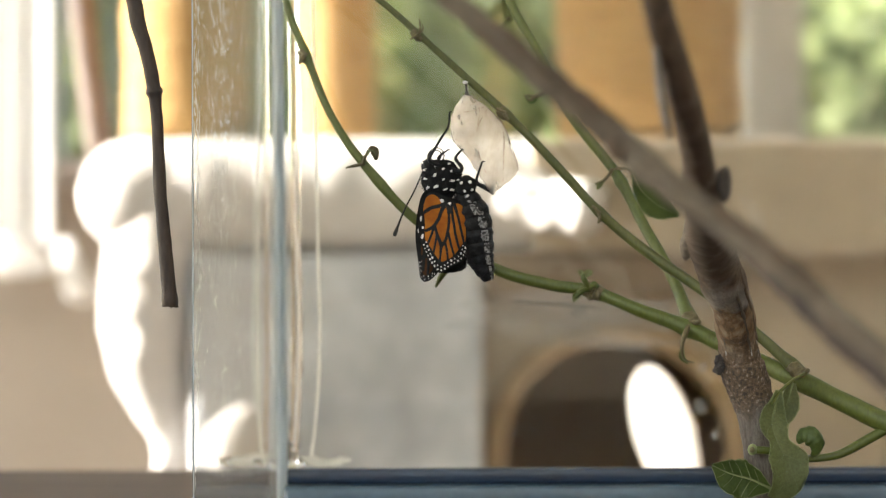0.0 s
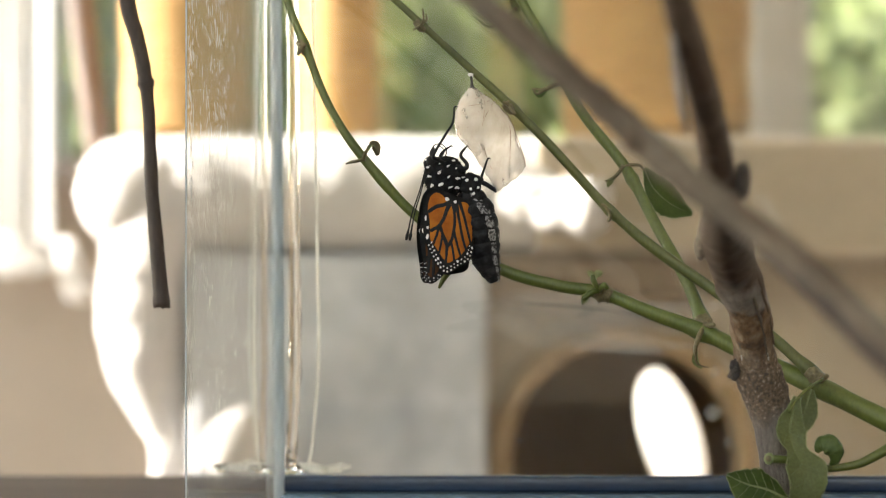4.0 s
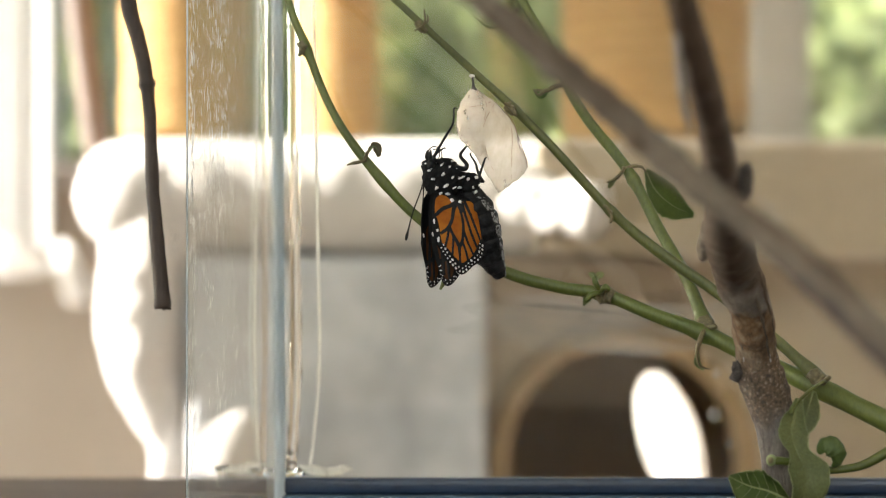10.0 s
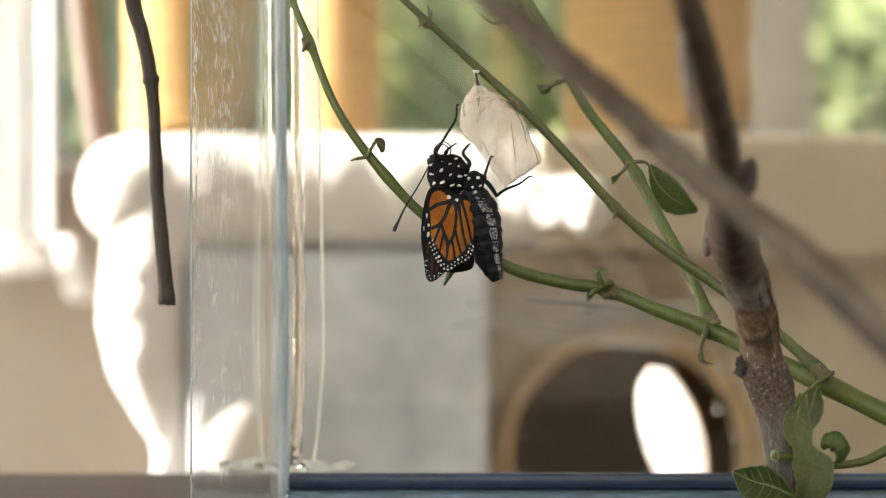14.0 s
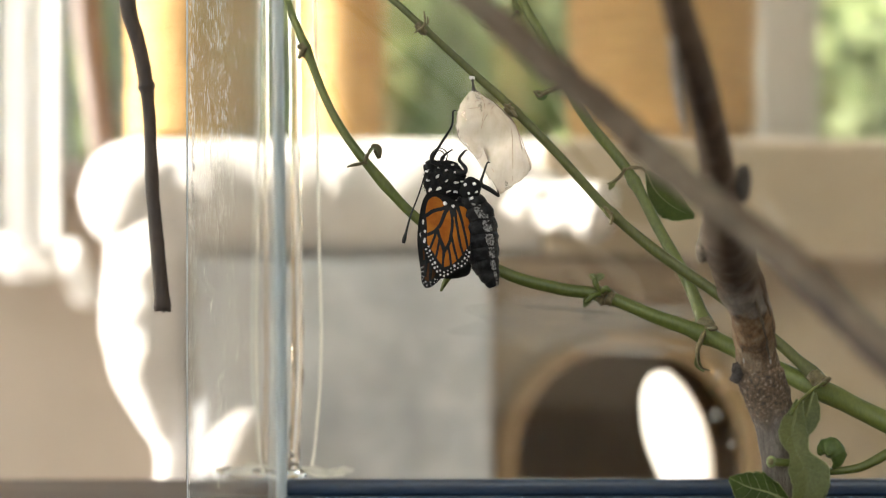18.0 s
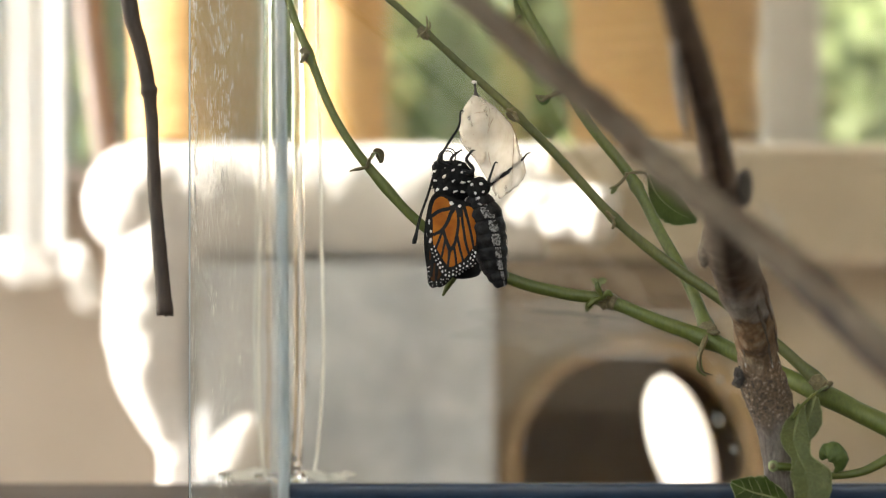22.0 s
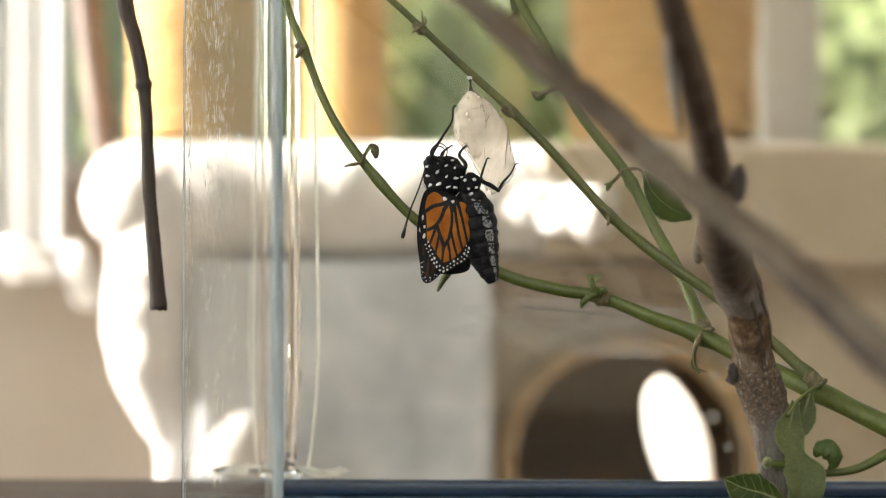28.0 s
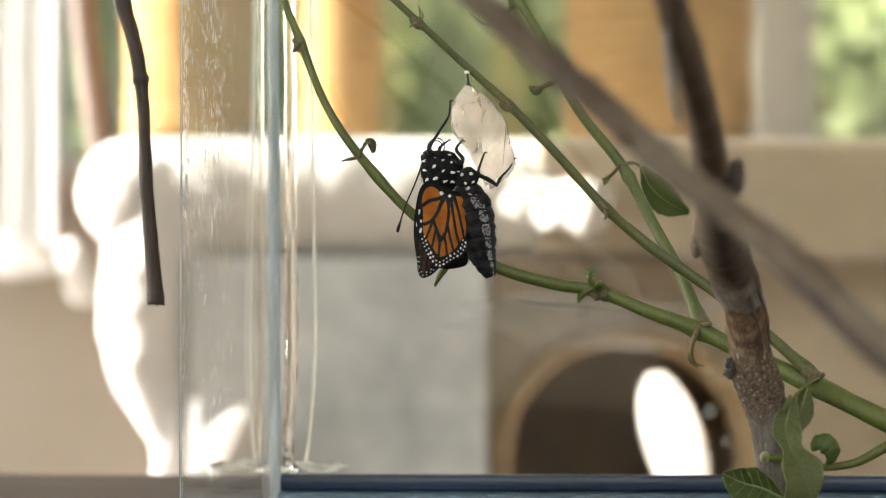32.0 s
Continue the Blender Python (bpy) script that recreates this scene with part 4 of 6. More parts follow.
    part("green_stem", tube(bm_new(), [(0.01435, 0.74, 0.91237, 0.00122), (0.02102, 0.738, 0.89575, 0.00122), (0.02736, 0.736, 0.88442, 0.00126), (0.03653, 0.735, 0.86653, 0.00139), (0.04821, 0.732, 0.85115, 0.00148), (0.05588, 0.726, 0.83601, 0.00152), (0.0626, 0.719, 0.82288, 0.00161), (0.06741, 0.713, 0.80998, 0.00174)], 14, 70, 0.06, 5, 1.0,
                                       ((0.60, 0.3, 0.012), (0.98, 0.4, 0.02))), M_STEM, plant, "upright green side stem")
    part("petiole", tube(bm_new(), [(0.11932, 0.69, 0.78553, 0.0014), (0.10881, 0.687, 0.78017, 0.0013), (0.10269, 0.686, 0.7772, 0.0011), (0.09465, 0.685, 0.77617, 0.00095), (0.08788, 0.6785, 0.77832, 0.0010), (0.07964, 0.6765, 0.77916, 0.0010)], 10, 30, 0.08, 6), M_STEM, plant)
    part("cut_end", blob(bm_new(), 0.07944, 0.6760, 0.7792, 0.0013, 0.0006, 0.0015, None, 2), M_VEIN, plant, "pale hollow cut end")
    # dark blob paints the shade inside the cut end's hole
    part("hollow", blob(bm_new(), 0.07926, 0.6754, 0.77923, 0.0007, 0.0003, 0.0008, None, 2), M_STEM_BROWN, plant)
    part("petiole", tube(bm_new(), [(0.09478, 0.692, 0.79771, 0.00035), (0.09091, 0.686, 0.79618, 0.0004), (0.08694, 0.682, 0.79321, 0.00045), (0.0845, 0.679, 0.79036, 0.0005)], 8, 14, 0.1, 7), M_STEM, plant)
    # leaves
    leaf(plant, [(0.0868, 0.682, 0.79376), (0.08558, 0.68, 0.7892), (0.08452, 0.677, 0.78528), (0.08577, 0.675, 0.78105), (0.08743, 0.672, 0.77651), (0.08703, 0.671, 0.77185), (0.08404, 0.671, 0.7671)], (0.0008, 0.0025, 0.0037, 0.0030, 0.0050, 0.0046, 0.0022), (1, 0.35, 0.1), fold=0.35, wave=0.12, seed=1)
    leaf(plant, [(0.0841, 0.678, 0.76919), (0.07905, 0.677, 0.7716), (0.07388, 0.676, 0.77305), (0.06914, 0.675, 0.77532)], (0.001, 0.0050, 0.0046, 0.0005), (0.1, 0.5, 1), M_LEAF_DARK, fold=0.3, wave=0.1, seed=2)
    leaf(plant, [(0.09105, 0.687, 0.79544), (0.08899, 0.684, 0.79007), (0.08625, 0.682, 0.78398)], (0.0006, 0.0030, 0.0015), (1, 0.6, 0.2), fold=0.5, seed=3)
    part("rolled_leaf", tube(bm_new(), [(0.09196, 0.6835, 0.78043, 0.0007), (0.09293, 0.6825, 0.78216, 0.0019), (0.09452, 0.682, 0.78219, 0.0025), (0.09631, 0.682, 0.78054, 0.0023), (0.09624, 0.6825, 0.7783, 0.0013), (0.09521, 0.683, 0.77715, 0.0005)], 14, 40, 0.25, 41, 0.7), M_LEAF_DARK, plant, "small rolled green leaf")
    leaf(plant, [(0.05338, 0.736, 0.85096), (0.05636, 0.742, 0.84589), (0.06127, 0.747, 0.84192), (0.06727, 0.75, 0.83924)], (0.0008, 0.0042, 0.0040, 0.0006), (0.5, 0.3, 0.8), M_LEAF_DARK, fold=0.2, seed=5)
    leaf(plant, [(0.01811, 0.741, 0.90126), (0.01919, 0.742, 0.8976), (0.01964, 0.742, 0.89386), (0.01814, 0.742, 0.89161)], (0.0006, 0.0014, 0.0014, 0.0004), (1, 0.3, 0), fold=0.4, seed=6)
    # withered shoots at the nodes
    node_bud(plant, (-0.005, 0.7065, 0.88652), 0.0008, [[(-0.00442, 0.706, 0.88805), (-0.00471, 0.706, 0.89062)], [(-0.00371, 0.706, 0.88776), (-0.00385, 0.706, 0.88919)], [(-0.00642, 0.706, 0.88562), (-0.00713, 0.706, 0.88505)]], M_STEM_BROWN, 1)
    node_bud(plant, (0.01741, 0.7065, 0.86597), 0.0013, [[(0.01597, 0.7058, 0.86679), (0.01554, 0.7058, 0.86693)], [(0.01825, 0.7058, 0.86436), (0.01882, 0.7058, 0.86394)]], M_STEM_BROWN, 2)
    node_bud(plant, (0.04236, 0.706, 0.83956), 0.0012, [[(0.04262, 0.7055, 0.83784), (0.04219, 0.7055, 0.8367)], [(0.04133, 0.7055, 0.84069), (0.04048, 0.7055, 0.84126)]], M_STEM_BROWN, 3)
    node_bud(plant, (-0.01991, 0.714, 0.85265), 0.0013, [[(-0.0193, 0.713, 0.85434), (-0.01858, 0.713, 0.8555)], [(-0.02161, 0.713, 0.85218), (-0.02333, 0.713, 0.85189), (-0.02434, 0.713, 0.85146)]], M_STEM_BROWN, 4)
    leaf(plant, [(-0.01887, 0.713, 0.85492), (-0.01786, 0.713, 0.85622), (-0.01685, 0.713, 0.85578), (-0.01628, 0.713, 0.85362)], (0.0004, 0.0009, 0.0013, 0.0005), (0.6, 0.3, 0.6), M_STEM_BROWN, fold=0.5, seed=14)
    node_bud(plant, (-0.03568, 0.718, 0.88178), 0.0016, [[(-0.03636, 0.717, 0.88055), (-0.03694, 0.717, 0.87939)]], M_STEM_BROWN, 5)
    node_bud(plant, (0.04033, 0.713, 0.8192), 0.0022, [[(0.03898, 0.712, 0.82151), (0.03855, 0.712, 0.82324)], [(0.03792, 0.711, 0.81865), (0.0362, 0.711, 0.81693)], [(0.04137, 0.711, 0.82066), (0.04252, 0.711, 0.8198)]], M_STEM, 6)
    leaf(plant, [(0.03912, 0.712, 0.82209), (0.03999, 0.712, 0.82338), (0.04114, 0.712, 0.82396)], (0.0003, 0.0011, 0.0003), (0.3, 0.3, 1), fold=0.3, seed=7)
    leaf(plant, [(0.03884, 0.712, 0.82238), (0.03826, 0.712, 0.82353), (0.03725, 0.712, 0.8241)], (0.0003, 0.0009, 0.0003), (0.3, 0.3, 1), fold=0.3, seed=8)
    leaf(plant, [(0.03821, 0.711, 0.81894), (0.03677, 0.711, 0.81779), (0.03591, 0.711, 0.81578)], (0.0003, 0.0012, 0.0003), (1, 0.3, 0.4), fold=0.3, seed=9)
    node_bud(plant, (0.04755, 0.731, 0.85141), 0.0014, [[(0.04601, 0.73, 0.84932), (0.04439, 0.73, 0.84814), (0.04277, 0.73, 0.84755)], [(0.04991, 0.731, 0.85186), (0.05212, 0.733, 0.85177), (0.05331, 0.735, 0.85064)]], M_STEM_BROWN, 7)
    leaf(plant, [(0.04542, 0.73, 0.84843), (0.0441, 0.73, 0.84755), (0.04336, 0.73, 0.84607)], (0.0003, 0.0009, 0.0003), (1, 0.3, 0.4), fold=0.3, seed=10)
    node_bud(plant, (0.03088, 0.735, 0.87321), 0.0017, [[(0.02906, 0.734, 0.87276), (0.02689, 0.734, 0.87157), (0.02443, 0.734, 0.87196)], [(0.0268, 0.734, 0.8716), (0.0252, 0.734, 0.8706), (0.0238, 0.734, 0.8721)]], M_STEM_BROWN, 8)
    leaf(plant, [(0.02788, 0.734, 0.87226), (0.0258, 0.734, 0.87093), (0.02402, 0.734, 0.87122)], (0.0004, 0.0013, 0.0002), (0.2, 0.3, 1), M_LEAF_DARK, fold=0.3, seed=11)
    node_bud(plant, (0.01956, 0.739, 0.89315), 0.0012, [[(0.01583, 0.739, 0.88957), (0.01224, 0.739, 0.88867), (0.00955, 0.739, 0.89061), (0.00806, 0.739, 0.89181)]], M_STEM, 9)
    node_bud(plant, (0.06693, 0.711, 0.81032), 0.0020, [[(0.06522, 0.708, 0.80726), (0.06436, 0.708, 0.80411), (0.06494, 0.708, 0.80082), (0.0678, 0.708, 0.79982)], [(0.0689, 0.709, 0.81052), (0.06932, 0.709, 0.81095)]], M_STEM_BROWN, 10)
    leaf(plant, [(0.06465, 0.708, 0.8044), (0.06436, 0.708, 0.80154), (0.06608, 0.708, 0.79953)], (0.0003, 0.0009, 0.0003), (1, 0.3, 0.4), fold=0.3, seed=12)
    node_bud(plant, (0.09408, 0.693, 0.7971), 0.0018, [[(0.09534, 0.692, 0.79827), (0.0959, 0.692, 0.79882)]], M_STEM_BROWN, 11)
    part("green_tip", tube(bm_new(), [(0.0052, 0.7165, 0.8300, 0.0008), (0.00232, 0.717, 0.82464, 0.0009), (0.00087, 0.717, 0.82261, 0.0008), (-0.00058, 0.717, 0.81972, 0.0003)], 8, 10), M_STEM, plant)
    # browned collars at the joints
    for k, line in enumerate(([(0.03961, 0.7155, 0.8193, 0.0019), (0.04163, 0.7155, 0.81844, 0.00235), (0.04362, 0.715, 0.81758, 0.0019)], [(0.06625, 0.7145, 0.81282, 0.0019), (0.06698, 0.713, 0.81113, 0.00225), (0.0676, 0.712, 0.80943, 0.002)], [(0.09194, 0.698, 0.7994, 0.00165), (0.09336, 0.697, 0.79804, 0.002), (0.09449, 0.696, 0.79682, 0.0018)],
                             [(-0.00658, 0.708, 0.88764, 0.001), (-0.00515, 0.708, 0.88635, 0.00135), (-0.00386, 0.708, 0.88521, 0.001)], [(0.01616, 0.708, 0.8669, 0.0012), (0.01745, 0.708, 0.86576, 0.0016), (0.01859, 0.708, 0.86461, 0.00125)], [(-0.03636, 0.72, 0.88367, 0.0012), (-0.03549, 0.72, 0.88178, 0.0016), (-0.03476, 0.72, 0.88004, 0.0012)])):
        part("node_collar", tube(bm_new(), line, 14, 14, 0.35, 30 + k), M_STEM_BROWN, plant)
    # the dry twig that arches over from the woody stem and hangs down
    part("hanging_twig", tube(bm_new(), [(0.0362, 0.459, 0.8975, 0.0018), (0.0200, 0.540, 0.93436, 0.0020), (-0.01733, 0.64, 0.95425, 0.002), (-0.06053, 0.66, 0.9448, 0.002), (-0.07711, 0.665, 0.91343, 0.0019), (-0.0747, 0.665, 0.88925, 0.00195), (-0.07228, 0.665, 0.87984, 0.0018), (-0.07066, 0.665, 0.87205, 0.0018), (-0.06959, 0.665, 0.86238, 0.0015),
                                        (-0.06878, 0.665, 0.84491, 0.0016), (-0.06758, 0.665, 0.83013, 0.00175), (-0.06637, 0.665, 0.81589, 0.00185)], 14, 130, 0.12, 8, 1.0, ((0.667, 0.3, 0.009), (0.99, 0.12, 0.01))), M_TWIG, plant, "dark dry hanging twig with a broken end")
    part("broken_end", blob(bm_new(), -0.06583, 0.665, 0.8163, 0.0013, 0.0014, 0.0007, pose(0, 0, 0, 0, 20, 0), 2, 0.7, 4), M_SCAR, plant)


milkweed()


def dry_branch():
    b = thing("dry_branch", 0, 0, 0, "grey-brown dry branch leaning across the cutting", "branch")
    part("branch_wood", tube(bm_new(), [(-0.02627, 0.4581, 0.89856, 0.00201), (-0.01241, 0.4581, 0.88562, 0.00216), (0.00148, 0.4573, 0.87461, 0.00231), (0.0094, 0.4565, 0.86809, 0.00237), (0.01989, 0.4557, 0.85918, 0.00245), (0.029, 0.4541, 0.85138, 0.00252), (0.03797, 0.4518, 0.84305, 0.00259), (0.04931, 0.4471, 0.83406, 0.00252), (0.0592, 0.44, 0.82565, 0.00245),
                                        (0.06846, 0.4322, 0.81629, 0.00252), (0.08549, 0.4166, 0.79979, 0.00267), (0.10414, 0.3978, 0.78187, 0.00274), (0.11534, 0.3868, 0.76952, 0.00281), (0.1245, 0.3700, 0.7535, 0.00285)], 22, 150, 0.22, 12, 1.0, ((0.45, 0.08, 0.03), (0.58, 0.12, 0.02), (0.30, 0.06, 0.02))), M_BARK_PALE, b, "weathered pale grey-brown wood")
    for k, line in enumerate(([(0.00791, 0.4553, 0.8702, 0.0007), (0.01889, 0.4538, 0.86089, 0.00086), (0.02793, 0.4518, 0.85327, 0.00078)], [(0.04661, 0.4471, 0.83804, 0.00063), (0.05654, 0.44, 0.82956, 0.00078), (0.06374, 0.4346, 0.82236, 0.0007)])):
        part("bark_strip", tube(bm_new(), line, 8, 50, 0.6, 20 + k), M_BARK_DARK if k != 2 else M_SILVER, b)
    part("bark_strip", tube(bm_new(), [(0.05175, 0.4447, 0.82937, 0.00047), (0.059, 0.4385, 0.823, 0.00141), (0.06821, 0.4306, 0.81356, 0.00172), (0.08517, 0.415, 0.79738, 0.00172), (0.09554, 0.4056, 0.78747, 0.00047)], 10, 60, 0.5, 29), M_TWIG, b, "dark strip along the underside")
    for k, (x, y, z) in enumerate(((0.03155, 0.4514, 0.84742), (0.06, 0.4381, 0.82301), (0.06602, 0.4322, 0.81698))):
        part("knot", blob(bm_new(), x, y, z, 0.0018, 0.0012, 0.0018, None, 3, 0.6, k), M_BARK_DARK, b, "dark knot")


dry_branch()


# ---- the empty chrysalis ----
MM = 0.001


def chrysalis():
    """Local axes in metres from the top of its black stalk; it hangs and leans to +x."""
    shell = thing("chrysalis_shell", 0.00771, 0.7065, 0.87282, "empty papery translucent chrysalis shell hanging from stem", "chrysalis")
    part("stalk", tube(bm_new(), [(-0.0002, 0, 0.0008, 0.0003), (0, 0, -0.0008, 0.00032), (0.0001, 0, -0.0018, 0.0005), (0.0002, 0, -0.0027, 0.0011)], 10, 14, 0.15), M_STALK, shell, "short black stalk")
    part("silk_pad", blob(bm_new(), -0.0002, 0.0002, 0.0010, 0.0007, 0.0006, 0.0005, None, 2, 0.7, 1), M_SILK, shell, "tuft of white silk")
    # skin: rings (centre x, z, half width, half depth) from top to the open lower end
    rings = glide([(0.3, -2.4, 1.0, 1.0), (0.5, -3.6, 2.3, 2.0), (1.4, -6.0, 4.9, 3.8), (2.8, -9.5, 7.1, 5.2), (4.2, -13.0, 7.8, 5.6), (6.8, -17.0, 6.7, 4.2), (9.3, -20.8, 6.5, 3.3), (10.9, -23.6, 5.5, 2.8), (11.3, -25.4, 4.7, 2.4)], 44)
    bm = bm_new()
    grid, around = [], 48
    for k, (cx, cz, w, d) in enumerate(rings):
        u = k / 44
        line = []
        for j in range(around):
            a = math.tau * j / around
            crease = 1 - 0.10 * math.exp(-((math.sin(a + 0.5)) / 0.25) ** 2) * u
            ripple = 1 + 0.018 * math.sin(k * 1.5) * (u < 0.45) + 0.05 * noise.noise(Vector((math.cos(a) * 2, math.sin(a) * 2, u * 5)))
            x, y = w * math.cos(a) * crease * ripple, d * math.sin(a) * crease * ripple
            drop = 0.0 if u < 0.75 else (u - 0.75) * 4 * (1.6 * math.cos(a) + 0.5 * noise.noise(Vector((math.cos(a) * 3, math.sin(a) * 3, 8))))
            line.append(bm.verts.new(((cx + x) * MM, y * MM, (cz + 0.35 * x * u + drop) * MM)))
        grid.append(line)
    for k in range(44):
        for j in range(around):
            a = math.tau * j / around
            # the split through which the butterfly came, on the butterfly's side
            if k > 25 and abs(math.degrees(a) - 165) < 5 + (k - 25) * 1.6:
                continue
            bm.faces.new((grid[k][j], grid[k][(j + 1) % around], grid[k + 1][(j + 1) % around], grid[k + 1][j]))
    rim = [(*grid[43][j % around].co, 0.00010) for j in range(-21, 18, 2)]
    loose = [v for v in bm.verts if not v.link_faces]
    bmesh.ops.delete(bm, geom=loose, context="VERTS")
    bmesh.ops.solidify(bm, geom=bm.faces[:], thickness=0.00008)
    skin = part("skin", bm, M_SHELL, shell, "milky half-clear papery skin")

    part("torn_edge", tube(bm_new(), rim, 6, 60, 0.5), M_SHELL_RIDGE, skin)

    def seam_place(x, z):
        best = None
        for k, (cx, cz, w, d) in enumerate(rings):
            c = max(-0.98, min(0.98, (x - cx) / w))
            miss = abs(cz + 0.35 * w * c * k / 44 - z)
            if best is None or miss < best[0]:
                best = (miss, (cx + w * c) * MM, -d * math.sqrt(1 - c * c) * 1.01 * MM, z * MM)
        return best[1:]

    seams = [[(7.0, -6.2), (5.2, -5.7), (3.0, -7.0), (0.6, -10.0), (-0.2, -13.2), (1.4, -17.0), (3.4, -20.6), (4.8, -22.8)], [(7.0, -6.2), (8.3, -12.0), (9.3, -19.0), (9.8, -25.0)],
             [(7.0, -6.2), (10.2, -10.0), (12.3, -16.0), (13.0, -23.0)], [(8.0, -8.0), (11.8, -12.0), (14.2, -18.0), (15.6, -22.0)], [(1.0, -3.4), (1.4, -6.0), (0.4, -9.5), (-0.4, -12.6)]]
    for line in seams:
        part("seam", tube(bm_new(), [(*seam_place(x, z), 0.00010) for x, z in line], 6, 60, 0.3), M_SHELL_RIDGE, skin)
    for x0, x1, z in ((-1.4, 0.6, -5.2), (-2.6, 0.4, -7.0), (-3.4, 0.2, -8.8), (-3.4, -0.2, -10.8), (-3.2, -0.4, -12.4), (2.0, 4.6, -4.8), (2.2, 4.2, -5.8)):
        part("seam", tube(bm_new(), [(*seam_place(x0 + (x1 - x0) * k / 3, z + 0.5 * k / 3), 0.00008) for k in range(4)], 5, 20, 0.4), M_SHELL_RIDGE, skin)
    part("inner_smudge", blob(bm_new(), 0.0050, 0.002, -0.0180, 0.0005, 0.0003, 0.0024, pose(0, 0, 0, 0, -20, 0), 3, 0.7, 4), M_SHELL_RIDGE, skin, "faint grey smudge inside the skin")
    # the thin door flap that was pushed open
    bm = bm_new()
    old = None
    for k in range(15):
        u = k / 14
        cx, cz = -2.6 + 3.2 * u, -11.5 - 8.0 * u
        line = []
        for j in range(9):
            v = j / 8 - 0.5
            w = 4.6 * math.sqrt(max(1 - (u * 1.0) ** 2.2, 0.02))
            line.append(bm.verts.new(((cx + 1.0 * abs(v) * 2 + 0.2 * math.sin(k * 1.3)) * MM, v * w * 1.5 * MM - 0.0008, (cz + 0.5 * noise.noise(Vector((u * 4, v * 4, 2)))) * MM)))
        if old:
            for j in range(8):
                bm.faces.new((old[j], old[j + 1], line[j + 1], line[j]))
        old = line
    bmesh.ops.solidify(bm, geom=bm.faces[:], thickness=0.00008)
    part("flap", bm, M_SHELL, shell, "pushed-open papery flap")
    return shell


SHELL = chrysalis()


# ---- the butterfly ----
def wing(name, body, side, outline, centre, hinge, field, veins, border, rows_of_dots, spots, bow, orange, label):
    """A wing: black membrane, orange field on both faces, raised black veins, white border dots. side -1 or 1; millimetres; the hinge is its origin."""
    hx, hy, hz = hinge
    bx, bz = centre
    smooth = [(p[0], p[1]) for p in glide(outline + outline[:1], 72)[:-1]]
    xs = [p[0] for p in smooth]
    mid, span = (min(xs) + max(xs)) / 2, (max(xs) - min(xs)) / 2

    def place(x, z, lift=0.0):
        out = bow * (1 - ((x - mid) / span) ** 2) * min(1.0, max(0.0, -(z + 3) / 8)) + 0.12 * math.sin(z * 0.9 + x)
        return ((x - hx) * MM, side * (out + lift) * MM, (z - hz) * MM)

    def sheet(bm, loop, lift):
        rows = [[bm.verts.new(place(bx + (x - bx) * f, bz + (z - bz) * f, lift)) for x, z in loop] for f in (0.04, 0.2, 0.4, 0.6, 0.8, 0.93, 1.0)]
        for a, b in zip(rows, rows[1:]):
            for j in range(len(loop)):
                bm.faces.new((a[j], a[(j + 1) % len(loop)], b[(j + 1) % len(loop)], b[j]))
        bm.faces.new(rows[0])
        return bm

    bm = sheet(bm_new(), smooth, 0.0)
    bmesh.ops.solidify(bm, geom=bm.faces[:], thickness=0.00012)
    w = part(name, bm, M_BLACK, body, label)
    w.matrix_basis = pose(hx * MM, side * hy * MM, hz * MM)
    loop = [(p[0], p[1]) for p in glide(field + field[:1], 64)[:-1]]
    bm = bm_new()
    for lift in (0.16, -0.16):
        sheet(bm, loop, lift)
    part("orange_field", bm, orange, w, "amber-orange scaled field")
    for line in veins:
        pts = glide(line, 16)
        bm = bm_new()
        for turn in (1, -1):
            old = None
            for k, (x, z, r) in enumerate(pts):
                dx, dz = pts[min(k + 1, 16)][0] - pts[max(k - 1, 0)][0], pts[min(k + 1, 16)][1] - pts[max(k - 1, 0)][1]
                n = math.hypot(dx, dz) or 1.0
                row = [bm.verts.new(place(x - dz / n * r * v, z + dx / n * r * v, turn * lift)) for v, lift in ((-1, 0.17), (-0.5, 0.25), (0, 0.28), (0.5, 0.25), (1, 0.17))]
                if old:
                    for j in range(4):
                        bm.faces.new((old[j], old[j + 1], row[j + 1], row[j]))
                old = row
        part("vein", bm, M_BLACK, w)
    rng = random.Random(17)
    bm = bm_new()
    line = glide(border, 200)
    for inset, step, size in rows_of_dots:
        run, last = 0.0, None
        for x, z in line:
            d = math.hypot(bx - x, bz - z)
            x, z = x + (bx - x) / d * inset, z + (bz - z) / d * inset
            run += math.hypot(x - last[0], z - last[1]) if last else 0.0
            last = (x, z)
            if run > step:
                run = rng.uniform(-0.12, 0.12)
                r = size * rng.uniform(0.7, 1.35)
                blob(bm, *place(x, z, 0.0), r * MM, 0.00026, r * rng.uniform(0.95, 1.4) * MM, pose(0, 0, 0, 0, rng.uniform(-40, 40), 0), 1)
    for x, z, rx, rz, lean in spots:
        blob(bm, *place(x, z, 0.0), rx * MM, 0.00034, rz * MM, pose(0, 0, 0, 0, lean, 0), 2, 0.35, int(x * 9))
    tagged(part("border_dots", bm, M_DOT, w), kind="stuff")
    return w


